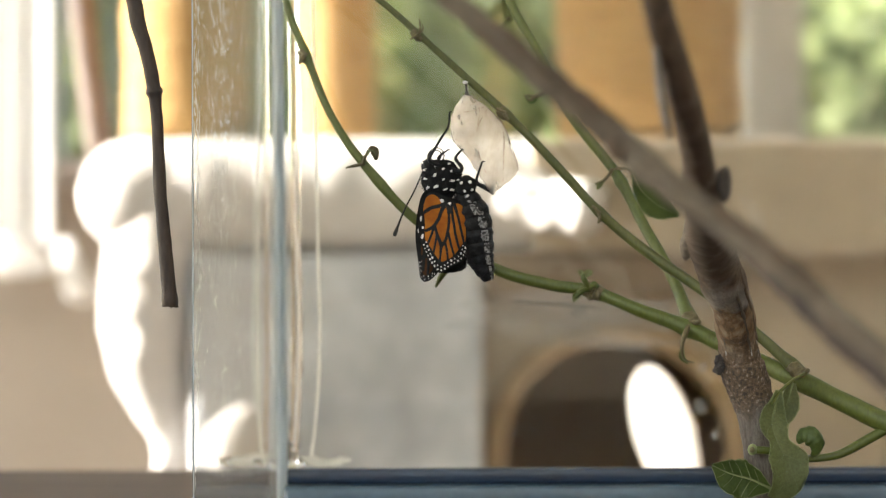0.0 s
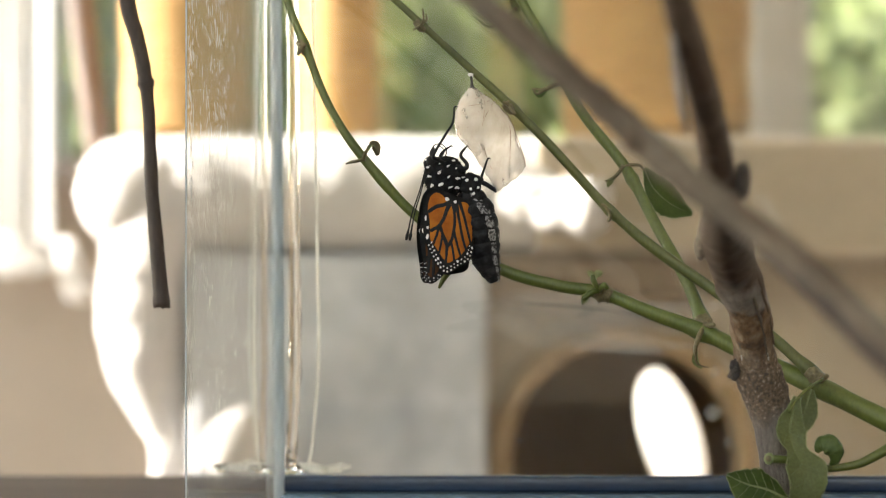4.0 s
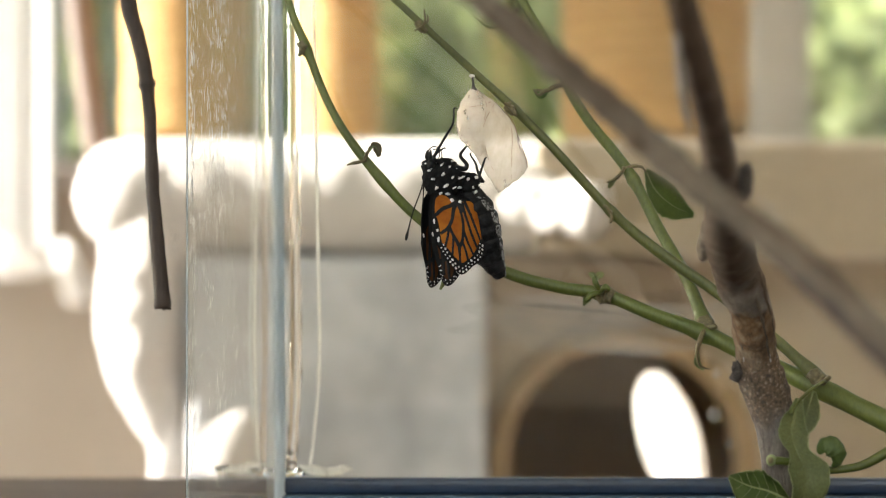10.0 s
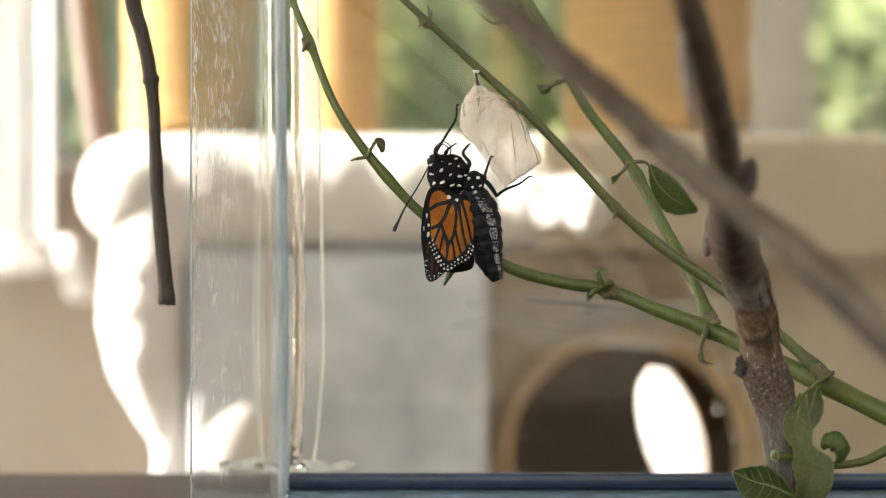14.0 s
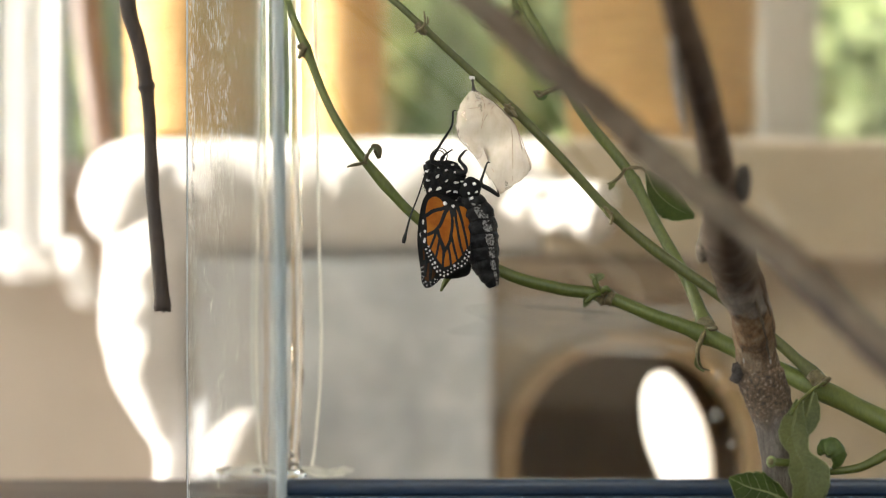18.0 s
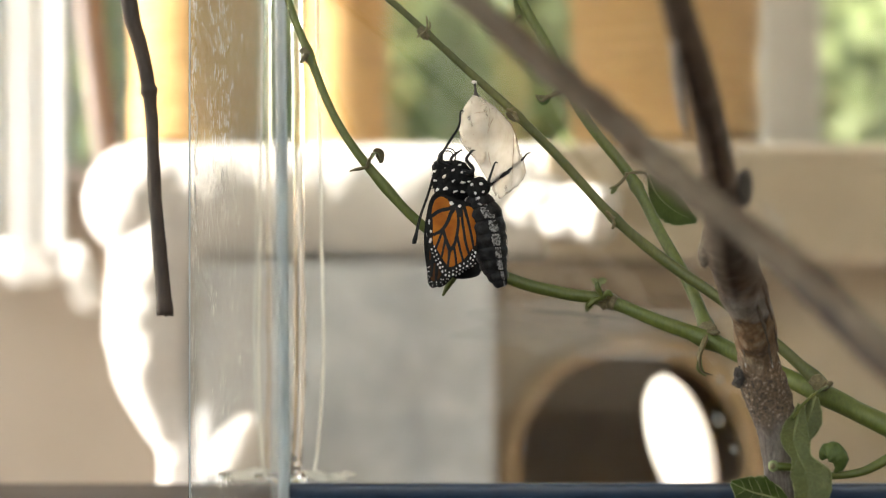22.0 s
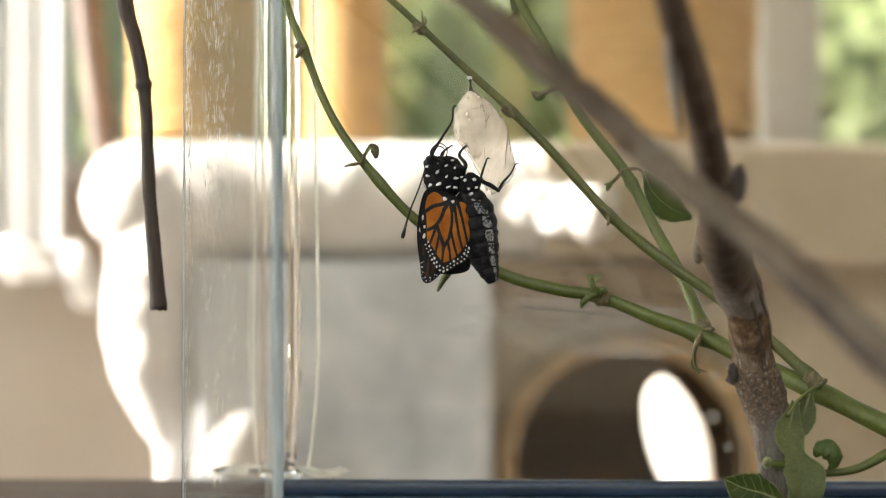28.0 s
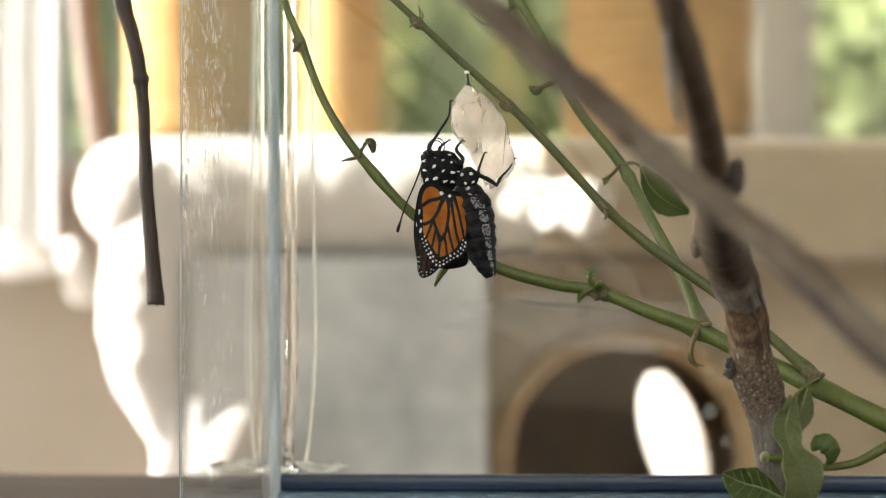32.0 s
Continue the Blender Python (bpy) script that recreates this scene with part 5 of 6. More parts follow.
def butterfly():
    """Local axes: +z along the body to the head, +x to the belly, y across; origin in the thorax."""
    body = thing("butterfly", 0.00171, 0.7035, 0.84748, "freshly emerged monarch butterfly with folded orange wings", "butterfly")
    bm = bm_new()
    blob(bm, -0.0012, 0, 0.0002, 0.0053, 0.0042, 0.0052, pose(0, 0, 0, 0, 12, 0), 5)
    bm.normal_update()
    for v in bm.verts:
        v.co += v.normal * 0.00045 * (noise.noise(v.co * 900) + 0.6 * noise.noise(v.co * 2600))
    thorax = part("thorax", bm, M_FUR, body, "furry black thorax with white spots")
    bm = bm_new()
    hair = random.Random(21)
    for k in range(420):
        n = Vector((hair.gauss(0, 1), hair.gauss(0, 1), hair.gauss(0, 1))).normalized()
        root = Euler((0, radians(12), 0)).to_matrix() @ Vector((n.x * 0.0052, n.y * 0.0041, n.z * 0.0051)) + Vector((-0.0012, 0, 0.0002))
        tip = root + (n + Vector((0, 0, -0.7)) + 0.4 * Vector((hair.gauss(0, 1), hair.gauss(0, 1), hair.gauss(0, 1)))) * 0.0009
        side = n.orthogonal().normalized() * 0.00007
        other = n.cross(side)
        base = [bm.verts.new(root + side), bm.verts.new(root - side * 0.5 + other * 0.87), bm.verts.new(root - side * 0.5 - other * 0.87)]
        end = bm.verts.new(tip)
        for j in range(3):
            bm.faces.new((base[j], base[(j + 1) % 3], end))
    tagged(part("fur", bm, M_FUR, thorax), kind="stuff")
    bm = bm_new()
    blob(bm, -0.0044, 0, 0.0036, 0.0021, 0.0024, 0.0020, None, 4, 0.12)
    head = part("head", bm, M_FUR, body)
    for s in (-1, 1):
        part("eye", blob(bm_new(), -0.0047, s * 0.0018, 0.0040, 0.0013, 0.0010, 0.0014, None, 3), M_BLACK, head, "glossy black eye")
        part("palp", tube(bm_new(), [(-0.0042, s * 0.0007, 0.0050, 0.0005), (-0.0044, s * 0.0009, 0.0063, 0.0006), (-0.0040, s * 0.0010, 0.0078, 0.0002)], 7, 8), M_BLACK, head)
    coil = part("proboscis", tube(bm_new(), [((0.0023 - 0.00006 * k) * math.cos(k * 0.55 - 2.2), 0.0003 * math.sin(k * 0.2), (0.0023 - 0.00006 * k) * math.sin(k * 0.55 - 2.2), 0.00016) for k in range(20)], 6, 90), M_BLACK, body, "thin coiled black proboscis")
    coil.matrix_basis = pose(-0.0026, 0, 0.0066)
    # white spots on head and thorax
    rng = random.Random(3)
    tilt = Euler((0, radians(12), 0)).to_matrix()
    spots = [(-150, 22), (-118, 38), (-92, 30), (-60, 32), (-140, -8), (-112, 6), (-84, 0), (-58, 2), (-36, 8), (-128, -30), (-100, -24), (-72, -28), (-48, -24), (-88, -50), (-60, -52), (-116, -48), (-20, -20), (-160, 48), (-70, 55), (-26, 32)]
    for az, el in spots:
        for s in (1, -1):
            c, e = radians(az), radians(el)
            n = Vector((math.cos(c) * math.cos(e), math.sin(c) * math.cos(e) * s, math.sin(e)))
            p = tilt @ Vector((n.x * 0.0054, n.y * 0.0043, n.z * 0.0053)) + Vector((-0.0012, 0, 0.0002))
            size = 0.34 + 0.62 * rng.random()
            part("white_spot", blob(bm_new(), *p, 0.00082 * size, 0.00042, 0.00040 * size, pose(0, 0, 0, 0, 60 * rng.random() - 50, 0), 2, 0.8, int(az)), M_DOT, thorax)
    for x, y, z in ((-0.0034, 0.0023, 0.0044), (-0.0056, 0.0017, 0.0026), (-0.0058, 0.0012, 0.0044)):
        for s in (1, -1):
            part("white_spot", blob(bm_new(), x, y * s, z, 0.0005, 0.0004, 0.0003, None, 2, 0.3), M_DOT, head)
    # leg bases beside the thorax, spotted
    for s in (-1, 1):
        cox = part("leg_base", blob(bm_new(), 0.0052, s * 0.0020, -0.0018, 0.0026, 0.0020, 0.0030, pose(0, 0, 0, 0, 25, 0), 4, 0.2, s), M_FUR, body)
        for x, z, r in ((0.0040, -0.0008, 0.0006), (0.0062, -0.0006, 0.0007), (0.0048, -0.0028, 0.0007), (0.0068, -0.0026, 0.0005), (0.0056, -0.0042, 0.0006)):
            part("white_spot", blob(bm_new(), x, s * 0.0036, z, r * 0.75, 0.00045, r * 0.6, pose(0, 0, 0, 0, x * 2e4, 0), 2, 0.8, int(x * 9e4)), M_DOT, cox)
    # abdomen of overlapping segments
    axis = glide([(4.2, -3.2, 2.6), (6.0, -7.0, 4.3), (7.2, -11.5, 4.8), (8.0, -16.0, 4.4), (8.9, -20.2, 3.6), (10.2, -23.9, 2.5), (11.2, -26.4, 1.3)], 56)
    core = part("abdomen", tube(bm_new(), [(x * MM, 0, z * MM, r * 0.93 * MM) for x, z, r in axis[::4]], 18, 40, 0.0, 0, 1.08), M_ABDOMEN, body, "plump black abdomen with grey-white marks")
    for k in range(8):
        a = axis[k * 7:k * 7 + 9]
        if len(a) < 6:
            continue
        pts = []
        for i, (x, z, r) in enumerate(a):
            f = 0.90 + 0.13 * math.sin(math.pi * min(i / 8 * 1.1, 1.0) * 0.75)
            pts.append((x * MM, 0, z * MM, r * f * MM))
        seg = part("segment", tube(bm_new(), pts, 20, 10, 0.08, k, 1.08), M_ABDOMEN, core)
        x, z, r = axis[min(k * 7 + 4, 56)]
        wide = (44, 40, 30, 26, 22, 24, 20, 16)[k]
        for lo, hi, inset in ((46, 46 + wide, 0.5), (-46 - wide, -46, 0.5), (-8, 8, 1.2)):
            bm = bm_new()
            old = None
            for i in range(7):
                x, z, r = axis[min(k * 7 + 1 + i, 56)] if inset < 2 or i < 4 else axis[min(k * 7 + 4, 56)]
                pinch = 1 - (0.35 if inset > 1 else 0.12) * abs(i / 3 - 1) ** 2
                line = []
                for j in range(6):
                    mid, span = (lo + hi) / 2, (hi - lo) / 2
                    fray = 1 + 0.4 * noise.noise(Vector((i * 0.9, lo, k * 2.2)))
                    phi = radians(mid + span * (j / 2.5 - 1) * pinch * fray)
                    line.append(bm.verts.new(((x + r * 1.045 * math.cos(phi)) * MM, r * 1.13 * math.sin(phi) * MM, z * MM)))
                if old:
                    for j in range(5):
                        bm.faces.new((old[j], old[j + 1], line[j + 1], line[j]))
                old = line
            bmesh.ops.remove_doubles(bm, verts=bm.verts, dist=1e-6)
            part("grey_mark", bm, M_GREYDOT, seg)
    # wings
    hind = [(4.2, -5.6), (5.0, -9.0), (5.2, -14.0), (5.1, -18.4), (3.7, -21.4), (0.9, -22.9), (-2.3, -24.6), (-4.5, -22.2), (-6.3, -18.6), (-7.3, -14.8), (-7.5, -9.6), (-6.4, -4.4), (-3.8, -2.8), (0.4, -4.4)]
    far_hind = [(p[0] + 1.2, p[1] - 1.6) if p[1] < -20 and p[0] > 0 else p for p in hind]
    fore = [(1.5, -4.6), (2.4, -11.0), (0.4, -18.5), (-1.8, -23.4), (-4.0, -25.9), (-6.0, -26.8), (-7.2, -25.4), (-7.5, -22.0), (-8.0, -18.4), (-8.2, -14.2), (-7.7, -9.0), (-6.4, -4.0), (-4.0, -2.6)]
    hind_field = [(-5.9, -6.2), (-5.3, -4.7), (-3.8, -3.8), (-2.2, -4.6), (-0.8, -6.5), (1.2, -6.5), (3.1, -6.3), (4.3, -7.2), (4.8, -10.2), (4.85, -15.6), (3.8, -17.1), (2.5, -18.9), (0.9, -20.5), (-0.6, -21.3), (-1.9, -21.6),
                  (-3.2, -20.1), (-4.6, -17.7), (-5.8, -15.9), (-5.9, -13.0), (-5.9, -10.0), (-6.2, -8.2)]
    hind_veins = [[(-0.2, -6.2, 0.61), (-1.9, -6.9, 0.51), (-4.2, -7.5, 0.49), (-6.2, -8.8, 0.44)],
                  [(-0.6, -6.8, 0.61), (-1.5, -8.4, 0.49), (-2.4, -10.6, 0.44), (-3.8, -12.5, 0.44), (-5.9, -13.6, 0.41)],
                  [(-3.4, -12.1, 0.37), (-4.2, -14.4, 0.32), (-5.3, -17.2, 0.27)], [(-3.4, -12.1, 0.41), (-2.8, -14.4, 0.41), (-1.9, -17.0, 0.51), (-1.7, -18.0, 0.41)],
                  [(-2.8, -14.4, 0.32), (-3.2, -16.4, 0.29), (-3.8, -19.2, 0.27)], [(-1.8, -17.4, 0.44), (-2.0, -19.6, 0.32), (-2.3, -22.0, 0.27)],
                  [(0.2, -6.4, 0.55), (0.5, -9.6, 0.39), (0.1, -13.4, 0.39), (-0.7, -16.2, 0.44), (-1.8, -17.6, 0.49)], [(0.1, -13.6, 0.32), (0.7, -16.6, 0.32), (1.6, -20.2, 0.29)],
                  [(-0.8, -16.4, 0.34), (-0.4, -18.4, 0.30), (-0.1, -21.2, 0.29)], [(1.0, -6.4, 0.51), (1.6, -11.0, 0.37), (2.2, -15.2, 0.34), (3.2, -18.8, 0.29)],
                  [(1.9, -6.4, 0.49), (3.0, -10.4, 0.34), (3.9, -14.6, 0.34), (4.4, -17.6, 0.27)]]
    fore_field = [(-6.9, -18.0), (-6.7, -22.0), (-6.4, -24.6), (-5.2, -25.0), (-3.8, -23.2), (-3.0, -18.0), (-3.4, -13.0), (-5.4, -11.0), (-6.6, -13.0)]
    fore_veins = [[(-4.0, -11.0, 0.5), (-4.6, -17.0, 0.45), (-5.2, -25.0, 0.35)], [(-5.0, -10.5, 0.5), (-5.8, -17.0, 0.45), (-6.4, -24.0, 0.35)], [(-3.2, -16.0, 0.5), (-5.0, -19.5, 0.55), (-7.0, -20.5, 0.6)]]
    hind_border = [(5.1, -17.2), (4.9, -18.9), (3.7, -21.2), (0.9, -22.8), (-2.3, -24.4), (-4.5, -22.1), (-6.2, -18.7), (-6.8, -16.6)]
    fore_border = [(-2.0, -23.6), (-4.0, -25.8), (-6.0, -26.6), (-7.2, -25.3), (-7.4, -22.0)]
    wings = {}
    for s in (-1, 1):
        wings["hind", s] = wing("hindwing", body, s, hind if s < 0 else far_hind, (-0.6, -12.5), (4.0, 3.4, -5.0), hind_field, hind_veins, hind_border, ((0.50, 1.0, 0.24), (1.42, 1.05, 0.25)),
                                [(-1.2, -5.6, 0.62, 0.50, 20), (0.8, -6.4, 0.50, 0.55, 0), (-6.5, -14.9, 0.34, 0.75, 12), (-6.4, -12.6, 0.32, 0.40, 0), (-6.8, -10.2, 0.25, 0.70, 6)],
                                1.0, M_ORANGE, "orange hindwing with black veins and white border dots")
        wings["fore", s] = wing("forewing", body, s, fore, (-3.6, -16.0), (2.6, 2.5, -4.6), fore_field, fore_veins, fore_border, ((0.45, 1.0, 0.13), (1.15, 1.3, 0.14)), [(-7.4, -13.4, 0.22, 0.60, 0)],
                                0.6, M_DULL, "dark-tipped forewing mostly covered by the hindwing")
    # antennae: each its own part, turning at the head
    for s in (-1, 1):
        bm = bm_new()
        tube(bm, [(0, 0, 0, 0.00018), (0.0001, 0, -0.006, 0.00017), (-0.0002, 0, -0.012, 0.00017), (0, 0, -0.0165, 0.00022), (0.0001, 0, -0.0182, 0.00042), (0.0002, 0, -0.0194, 0.00030)], 8, 40)
        ant = part("antenna", bm, M_BLACK, body, "thin black clubbed antenna")
        ant.matrix_basis = pose(-0.0058, s * 0.0010, 0.0030, 0, 30, 0)
        wings["antenna", s] = ant
    # legs
    def leg(points, base=0.00055):
        hip = points[0]
        pts = [((x - hip[0]) * MM, (y - hip[1]) * MM, (z - hip[2]) * MM, base * (1 - 0.6 * i / (len(points) - 1))) for i, (x, y, z) in enumerate(points)]
        ob = part("leg", tube(bm_new(), pts, 8, 36, 0.15), M_BLACK, body)
        part("claw", tube(bm_new(), [(*pts[-1][:3], 0.00022), (pts[-1][0] + 0.0004, pts[-1][1], pts[-1][2] + 0.0003, 0.0002), (pts[-1][0] + 0.0009, pts[-1][1], pts[-1][2] + 0.0001, 0.00008)], 6, 6), M_BLACK, ob)
        ob.matrix_basis = pose(hip[0] * MM, hip[1] * MM, hip[2] * MM)
        wings.setdefault("legs", []).append(ob)
        return ob

    leg([(-1.5, -2.6, 3.6), (-4.2, -4.6, 4.8), (-4.0, -5.0, 6.2), (-1.4, -3.6, 10.6), (0.6, -2.2, 14.0), (0.9, -0.8, 17.6)])
    leg([(-0.6, 2.6, 3.6), (-2.0, 2.6, 5.6), (-1.0, 2.2, 7.0), (0.2, 1.8, 7.8)])
    leg([(1.2, -2.8, 2.6), (3.6, -2.8, 2.2), (4.0, -2.8, 3.4), (2.5, -2.6, 5.6), (3.8, -2.4, 7.6)], 0.00075)
    leg([(4.4, -1.2, -0.6), (7.8, -1.0, -0.6), (8.0, -0.6, 0.4), (9.4, -0.2, 4.6)], 0.0006)
    # the long hind leg: hip, thigh and shin turn against each other
    part("hip", tube(bm_new(), [(0.0054, 0.0026, -0.0016, 0.0007), (0.0066, 0.0042, -0.0008, 0.0006), (0.0076, 0.0064, -0.0006, 0.00055)], 8, 10), M_BLACK, body)
    thigh = part("thigh", tube(bm_new(), [(-0.0003, 0, 0, 0.0005), (0.0026, 0, 0.0003, 0.00062), (0.0055, 0, 0, 0.00042), (0.0057, 0, 0, 0.0002)], 8, 24, 0.1), M_BLACK, body)
    thigh.matrix_basis = pose(0.0076, 0.0064, -0.0006, 0, 52, 0)
    pts = [(-0.0002, 0, 0, 0.00042), (0.0030, 0, 0.0003, 0.00038), (0.0065, 0, -0.0001, 0.0003), (0.0096, 0, 0.0003, 0.0002), (0.0104, 0, -0.0004, 0.0001)]
    shin = part("shin", tube(bm_new(), pts, 8, 30, 0.15), M_BLACK, body)
    shin.matrix_basis = pose(0.0110, 0.0064, -0.0049, 0, -27, 0)
    wings["thigh"] = thigh
    wings["shin"], wings["coil"] = shin, coil
    wings["body"] = body
    return wings


BUTTERFLY = butterfly()



# seconds, millimetres to the side and up, turn to show the back, opening of the wings, swing of the near and the far antenna, spread of the wings, lean
BODY_ROWS = [
    (0, 0.57, 0.57, 0, 8, 24, 25, 8, -0.0),
    (0.4, 0.45, 0.57, 4, 5, 15, 16, 8, -1.2),
    (0.8, 0.23, 0.43, 12, -0, 5, 6, 8, -3.6),
    (1.2, 0.54, 0.43, 6, 4, 8, 9, 8, -1.8),
    (1.4, 1.71, 0.14, -35, 15, 22, 23, 6, -0.0),
    (1.6, 3.41, -0.43, -70, 21, 30, 31, 6, -0.0),
    (1.8, 4.69, -0.85, -86, 24, 34, 35, 5, -0.0),
    (2, 3.98, -0.71, -77, 22, 30, 31, 5, -0.0),
    (2.2, 1.99, -0.00, -36, 15, 15, 16, 6, -0.0),
    (2.4, 0.71, 0.28, 0, 8, 12, 13, 8, -0.0),
    (2.6, 0.28, 0.28, 10, 1, 14, 15, 8, -3.0),
    (3, 0.23, 0.28, 12, -0, 14, 15, 8, -3.6),
    (3.5, 0.34, 0.28, 8, 2, 14, 15, 8, -2.4),
    (4.4, 0.85, 0.28, 0, 8, 18, 19, 8, -0.0),
    (5, 3.13, -0.43, -55, 18, 30, 31, 6, -0.0),
    (5.3, 4.26, -0.85, -80, 23, 38, 39, 5, -0.0),
    (5.5, 3.98, -0.71, -70, 21, 40, 41, 6, -0.0),
    (5.7, 3.13, -0.57, -58, 19, 32, 33, 6, -0.0),
    (5.9, 1.71, -0.00, -34, 14, 25, 26, 6, -0.0),
    (6.1, 0.57, 0.28, -8, 9, 8, 9, 9, -0.0),
    (6.3, -0.11, 0.28, 14, -2, 16, 17, 8, -4.2),
    (6.5, -0.51, 0.28, 28, -6, 32, 3, 8, -8.4),
    (6.7, -0.60, 0.28, 31, -6, 40, 4, 8, -9.3),
    (6.9, -0.48, 0.28, 27, -6, 36, 8, 8, -8.1),
    (7.1, -0.11, 0.28, 14, -2, 20, 21, 8, -4.2),
    (7.3, 0.31, 0.28, 4, 5, 34, 35, 8, -1.2),
    (7.5, 0.57, 0.14, -14, 11, 42, 43, 6, -0.0),
    (7.7, 0.71, 0.14, -20, 12, 28, 29, 5, -0.0),
    (7.9, 0.43, 0.28, -6, 9, 8, 9, 9, -0.0),
    (8.1, -0.06, 0.28, 12, -0, 32, 33, 8, -3.6),
    (8.3, -0.51, 0.28, 28, -6, 46, 4, 8, -8.4),
    (8.5, -0.51, 0.28, 28, -6, 48, 8, 8, -8.4),
    (8.7, -0.11, 0.28, 14, -2, 30, 31, 8, -4.2),
    (8.9, 0.23, 0.28, 2, 7, 44, 45, 8, -0.6),
    (9.1, 0.43, 0.14, -12, 10, 48, 49, 6, -0.0),
    (9.3, 0.43, 0.14, -14, 11, 44, 45, 6, -0.0),
    (9.5, 0.28, 0.28, -6, 9, 30, 31, 9, -0.0),
    (9.7, 0.06, 0.28, 8, 2, 14, 8, 8, -2.4),
    (9.9, -0.45, 0.28, 26, -6, 28, 7, 8, -7.8),
    (10.1, -0.40, 0.28, 24, -6, 30, 9, 8, -7.2),
    (10.3, -0.26, 0.28, 14, -2, 34, 18, 8, -4.2),
    (10.5, -0.09, 0.28, 8, 2, 38, 20, 8, -2.4),
    (10.7, 0.09, 0.28, 2, 7, 42, 24, 8, -0.6),
    (10.9, 0.09, 0.28, 2, 7, 38, 20, 8, -0.6),
    (11.1, -0.28, 0.14, 10, 1, 32, 16, 8, -3.0),
    (11.3, -0.17, 0.14, 6, 4, 28, 29, 8, -1.8),
    (11.8, 0.00, -0.00, -3, 9, 40, 41, 8, -0.0),
    (12.5, 0.00, -0.00, 0, 8, 33, 34, 8, -0.0),
    (13, 0.00, -0.00, 0, 8, 31, 32, 8, -0.0),
    (14.5, 0.00, -0.00, 0, 8, 27, 28, 8, -0.0),
    (16.5, 0.00, -0.00, 0, 8, 23, 24, 8, -0.0),
    (17.5, 0.00, -0.00, 0, 8, 18, 19, 8, -0.0),
    (19.2, 0.00, -0.00, 0, 8, 17, 18, 8, -0.0),
    (19.5, -0.03, -0.00, 6, 4, 14, 15, 8, -1.8),
    (19.8, -0.11, 0.14, 14, -2, 10, 11, 8, -4.2),
    (20.1, 0.00, 0.28, 20, -6, 6, 12, 8, -6.0),
    (20.4, 0.26, 0.57, 26, -6, 8, 14, 8, -7.8),
    (20.6, 0.63, 0.71, 23, -6, 12, 6, 8, -6.9),
    (20.8, 0.99, 0.99, -4, 9, 36, 37, 9, -0.0),
    (21, 0.94, 1.14, 2, 7, 24, 25, 8, -0.6),
    (21.2, 1.07, 1.14, 8, 2, 20, 21, 8, -2.4),
    (21.8, 1.45, 1.14, 0, 8, 18, 19, 8, -0.0),
    (22.3, 1.59, 0.99, -12, 10, 14, 15, 6, -0.0),
    (22.7, 1.45, 0.85, -5, 9, 18, 19, 9, -0.0),
    (23.3, 1.59, 0.85, -6, 9, 20, 21, 9, -0.0),
    (23.7, 1.59, 0.85, -3, 9, 20, 21, 8, -0.0),
    (24.5, 1.31, 1.14, -3, 9, 20, 21, 8, -0.0),
    (25.5, 0.71, 1.14, 0, 8, 20, 21, 8, -0.0),
    (27.5, 0.71, 1.14, 0, 8, 18, 19, 8, -0.0),
    (30, 0.71, 1.14, -1, 8, 19, 20, 8, -0.0),
    (32, 0.71, 1.14, -2, 8, 20, 21, 8, -0.0),
]
# seconds and turn of the hanging shell
SHELL_ROWS = [
    (0, 33.0),
    (3.5, 33.0),
    (6, 32.2),
    (9.5, 32.2),
    (10.7, 28.7),
    (11, 24.8),
    (12, 12.3),
    (13, 0.0),
    (16.5, 10.0),
    (17.5, 14.2),
    (18, 24.8),
    (19, 23.7),
    (19.5, 22.6),
    (20, 15.9),
    (20.5, 21.4),
    (20.8, 32.2),
    (21, 38.3),
    (21.5, 44.9),
    (22, 39.0),
    (22.5, 36.8),
    (23, 25.8),
    (23.5, 20.2),
    (24, 20.2),
    (24.5, 36.8),
    (25, 47.4),
    (25.5, 46.2),
    (27.5, 47.4),
    (29, 46.8),
    (31, 44.9),
    (32, 43.7),
]
# seconds, drop of the thigh below level, lift of the long shin above level, its lean away
SHIN_ROWS = [(0, 30, 85, 40), (6.2, 28, 85, 40), (6.9, 10, 85, 40), (10.6, 10, 85, 40), (10.9, 30, 62, 20), (11.1, 45, 27, 0), (11.5, 50, 40, 0), (11.8, 52, 30, 0), (17.5, 52, 28, 0),
             (17.8, 30, 75, 20), (19.0, 30, 75, 25), (19.2, 45, 34, 0), (19.8, 15, 34, -24), (20.1, 10, 34, -30), (20.4, 15, 50, -10), (20.8, -35, 62, 55), (22.3, -35, 62, 55), (23.3, -15, 50, 30), (24.0, -12, 48, 20), (25.0, 28, 62, 38), (32.0, 28, 62, 38)]
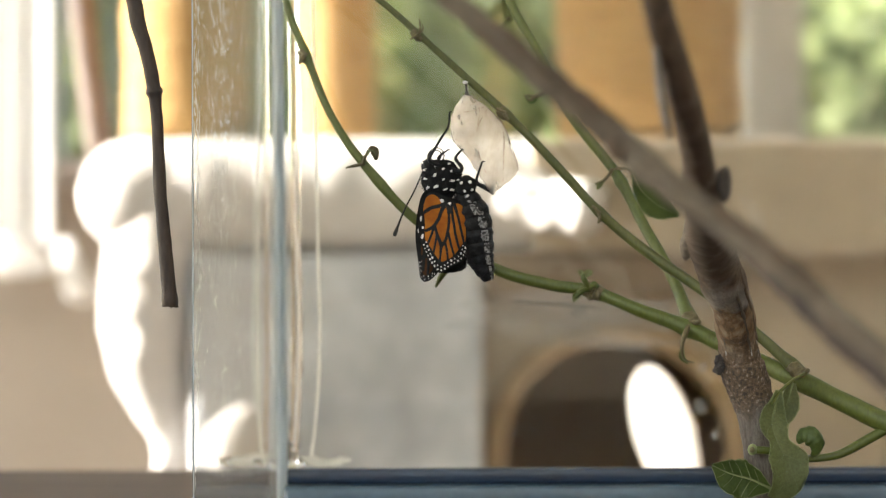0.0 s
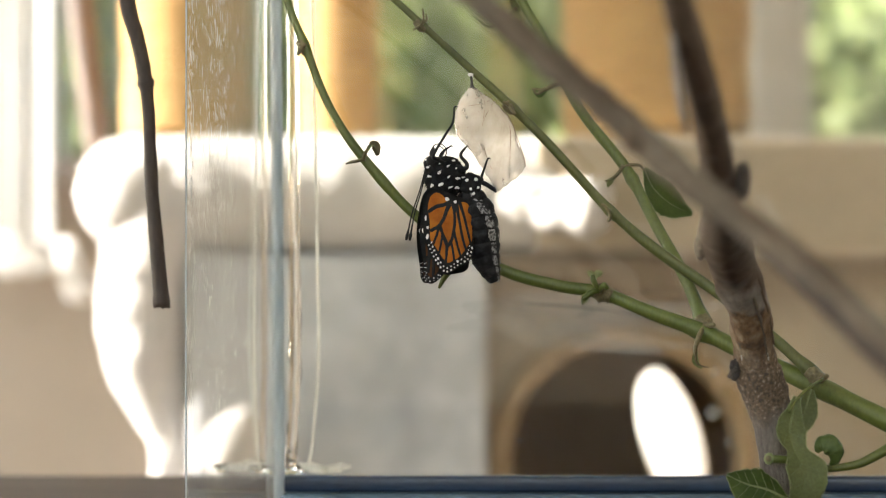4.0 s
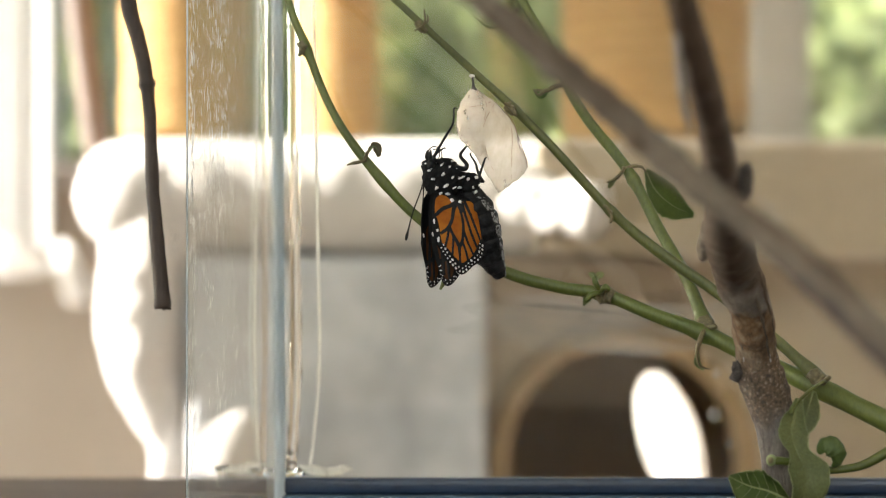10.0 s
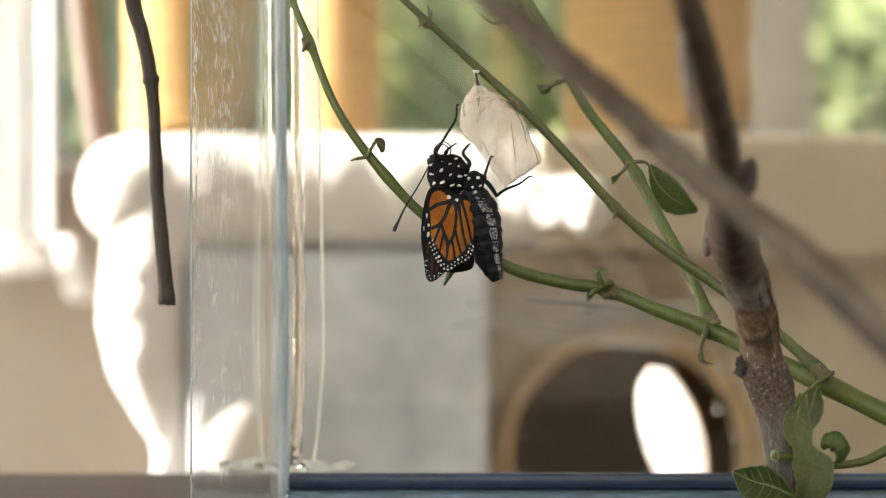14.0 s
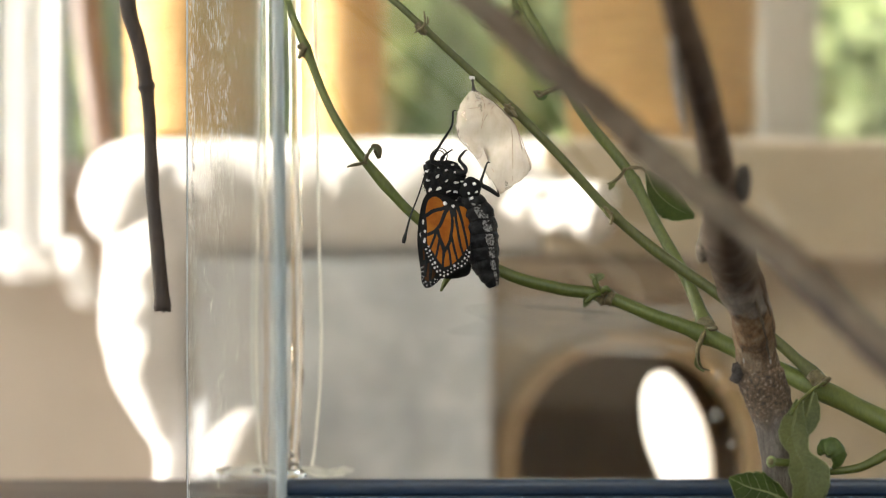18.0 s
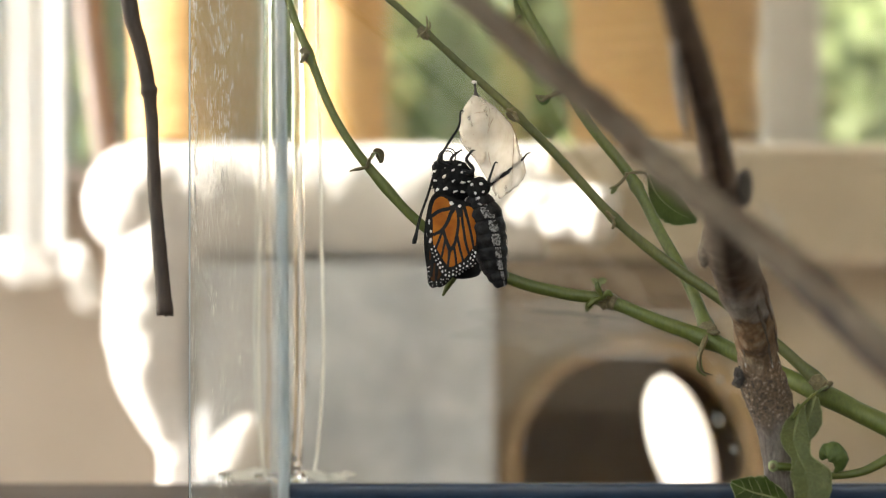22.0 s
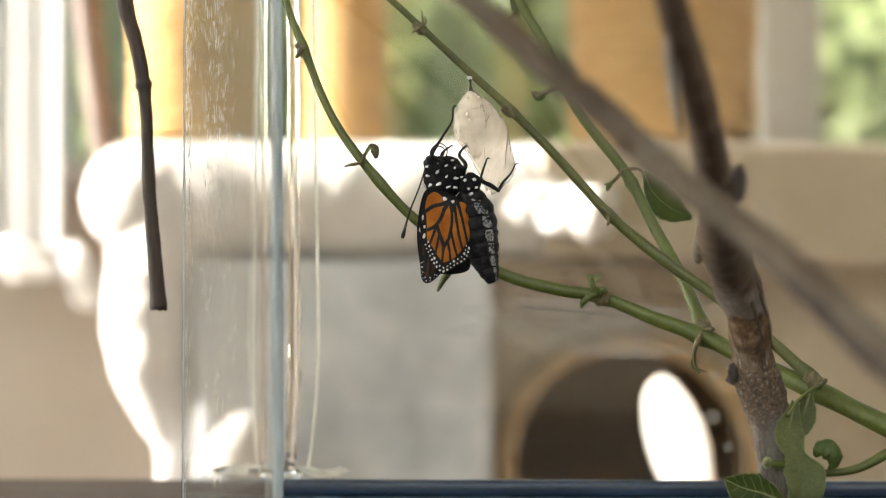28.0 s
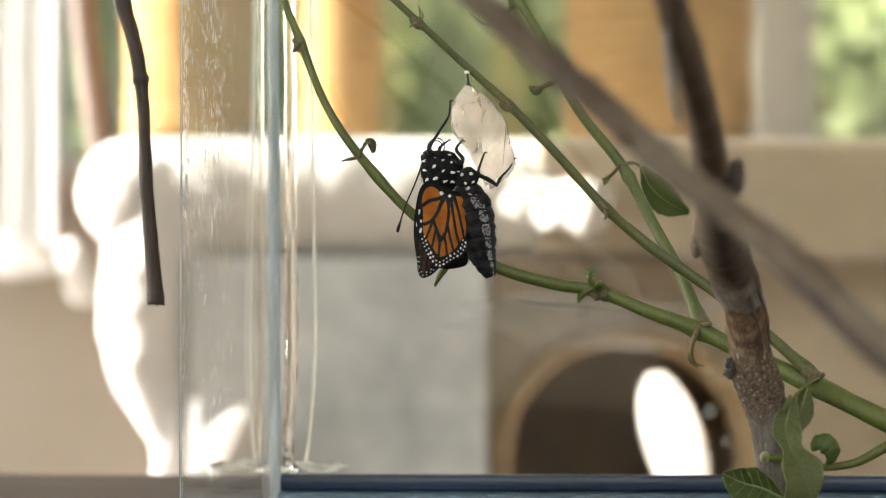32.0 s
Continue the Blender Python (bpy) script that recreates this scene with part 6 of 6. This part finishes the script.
# seconds and place of the proboscis coil (mm)
COIL_ROWS = [(0, -2.6, 6.6), (2.0, -2.6, 6.6), (2.3, -4.4, 9.6), (3.0, -4.6, 10.0), (3.5, -3.6, 7.4), (4.4, -2.6, 6.6), (6.1, -2.6, 6.6), (6.9, -3.0, 7.4), (7.5, -2.0, 7.0), (8.4, -2.0, 7.0), (9.2, -2.6, 6.6), (32, -2.6, 6.6)]


def motions():
    """The butterfly turns on its claws, its wings spread and its antennae swing; the empty shell turns under its stalk."""
    b = BUTTERFLY
    x0, y0, z0 = b["body"].matrix_basis.translation
    walk(b["body"], [(t, pose(x0 + x / 1000, y0, z0 + z / 1000, 0, lean, 0) @ pose(0, 0, 0, 0, 0, turn)) for t, x, z, turn, _, _, _, _, lean in BODY_ROWS])
    for s in (-1, 1):
        for name, share in (("hind", 1.0), ("fore", 0.8)):
            w = b[name, s]
            px, py, pz = w.matrix_basis.translation
            walk(w, [(r[0], pose(px, py, pz, s * r[7] * share, 0, -s * r[4] * share)) for r in BODY_ROWS])
        ant = b["antenna", s]
        px, py, pz = ant.matrix_basis.translation
        walk(ant, [(r[0], pose(px, py, pz, 6 * s, r[5] if s < 0 else r[6], 0)) for r in BODY_ROWS])
    for ob in b["legs"]:
        px, py, pz = ob.matrix_basis.translation
        walk(ob, [(r[0], pose(px, py, pz, 0, 0, -0.8 * r[3]) @ pose(0, 0, 0, 0, -r[8], 0)) for r in BODY_ROWS])
    px, py, pz = b["thigh"].matrix_basis.translation
    walk(b["thigh"], [(t, pose(px, py, pz, 0, drop, 0)) for t, drop, _, _ in SHIN_ROWS])
    walk(b["shin"], [(t, pose(px + 0.0055 * math.cos(radians(drop)), py, pz - 0.0055 * math.sin(radians(drop)), -away, 0, 0) @ pose(0, 0, 0, 0, -lift, 0)) for t, drop, lift, away in SHIN_ROWS])
    walk(b["coil"], [(t, pose(x / 1000, 0, z / 1000)) for t, x, z in COIL_ROWS])
    x0, y0, z0 = SHELL.matrix_basis.translation
    walk(SHELL, [(t, pose(x0, y0, z0, 0, 0, turn)) for t, turn in SHELL_ROWS])


motions()
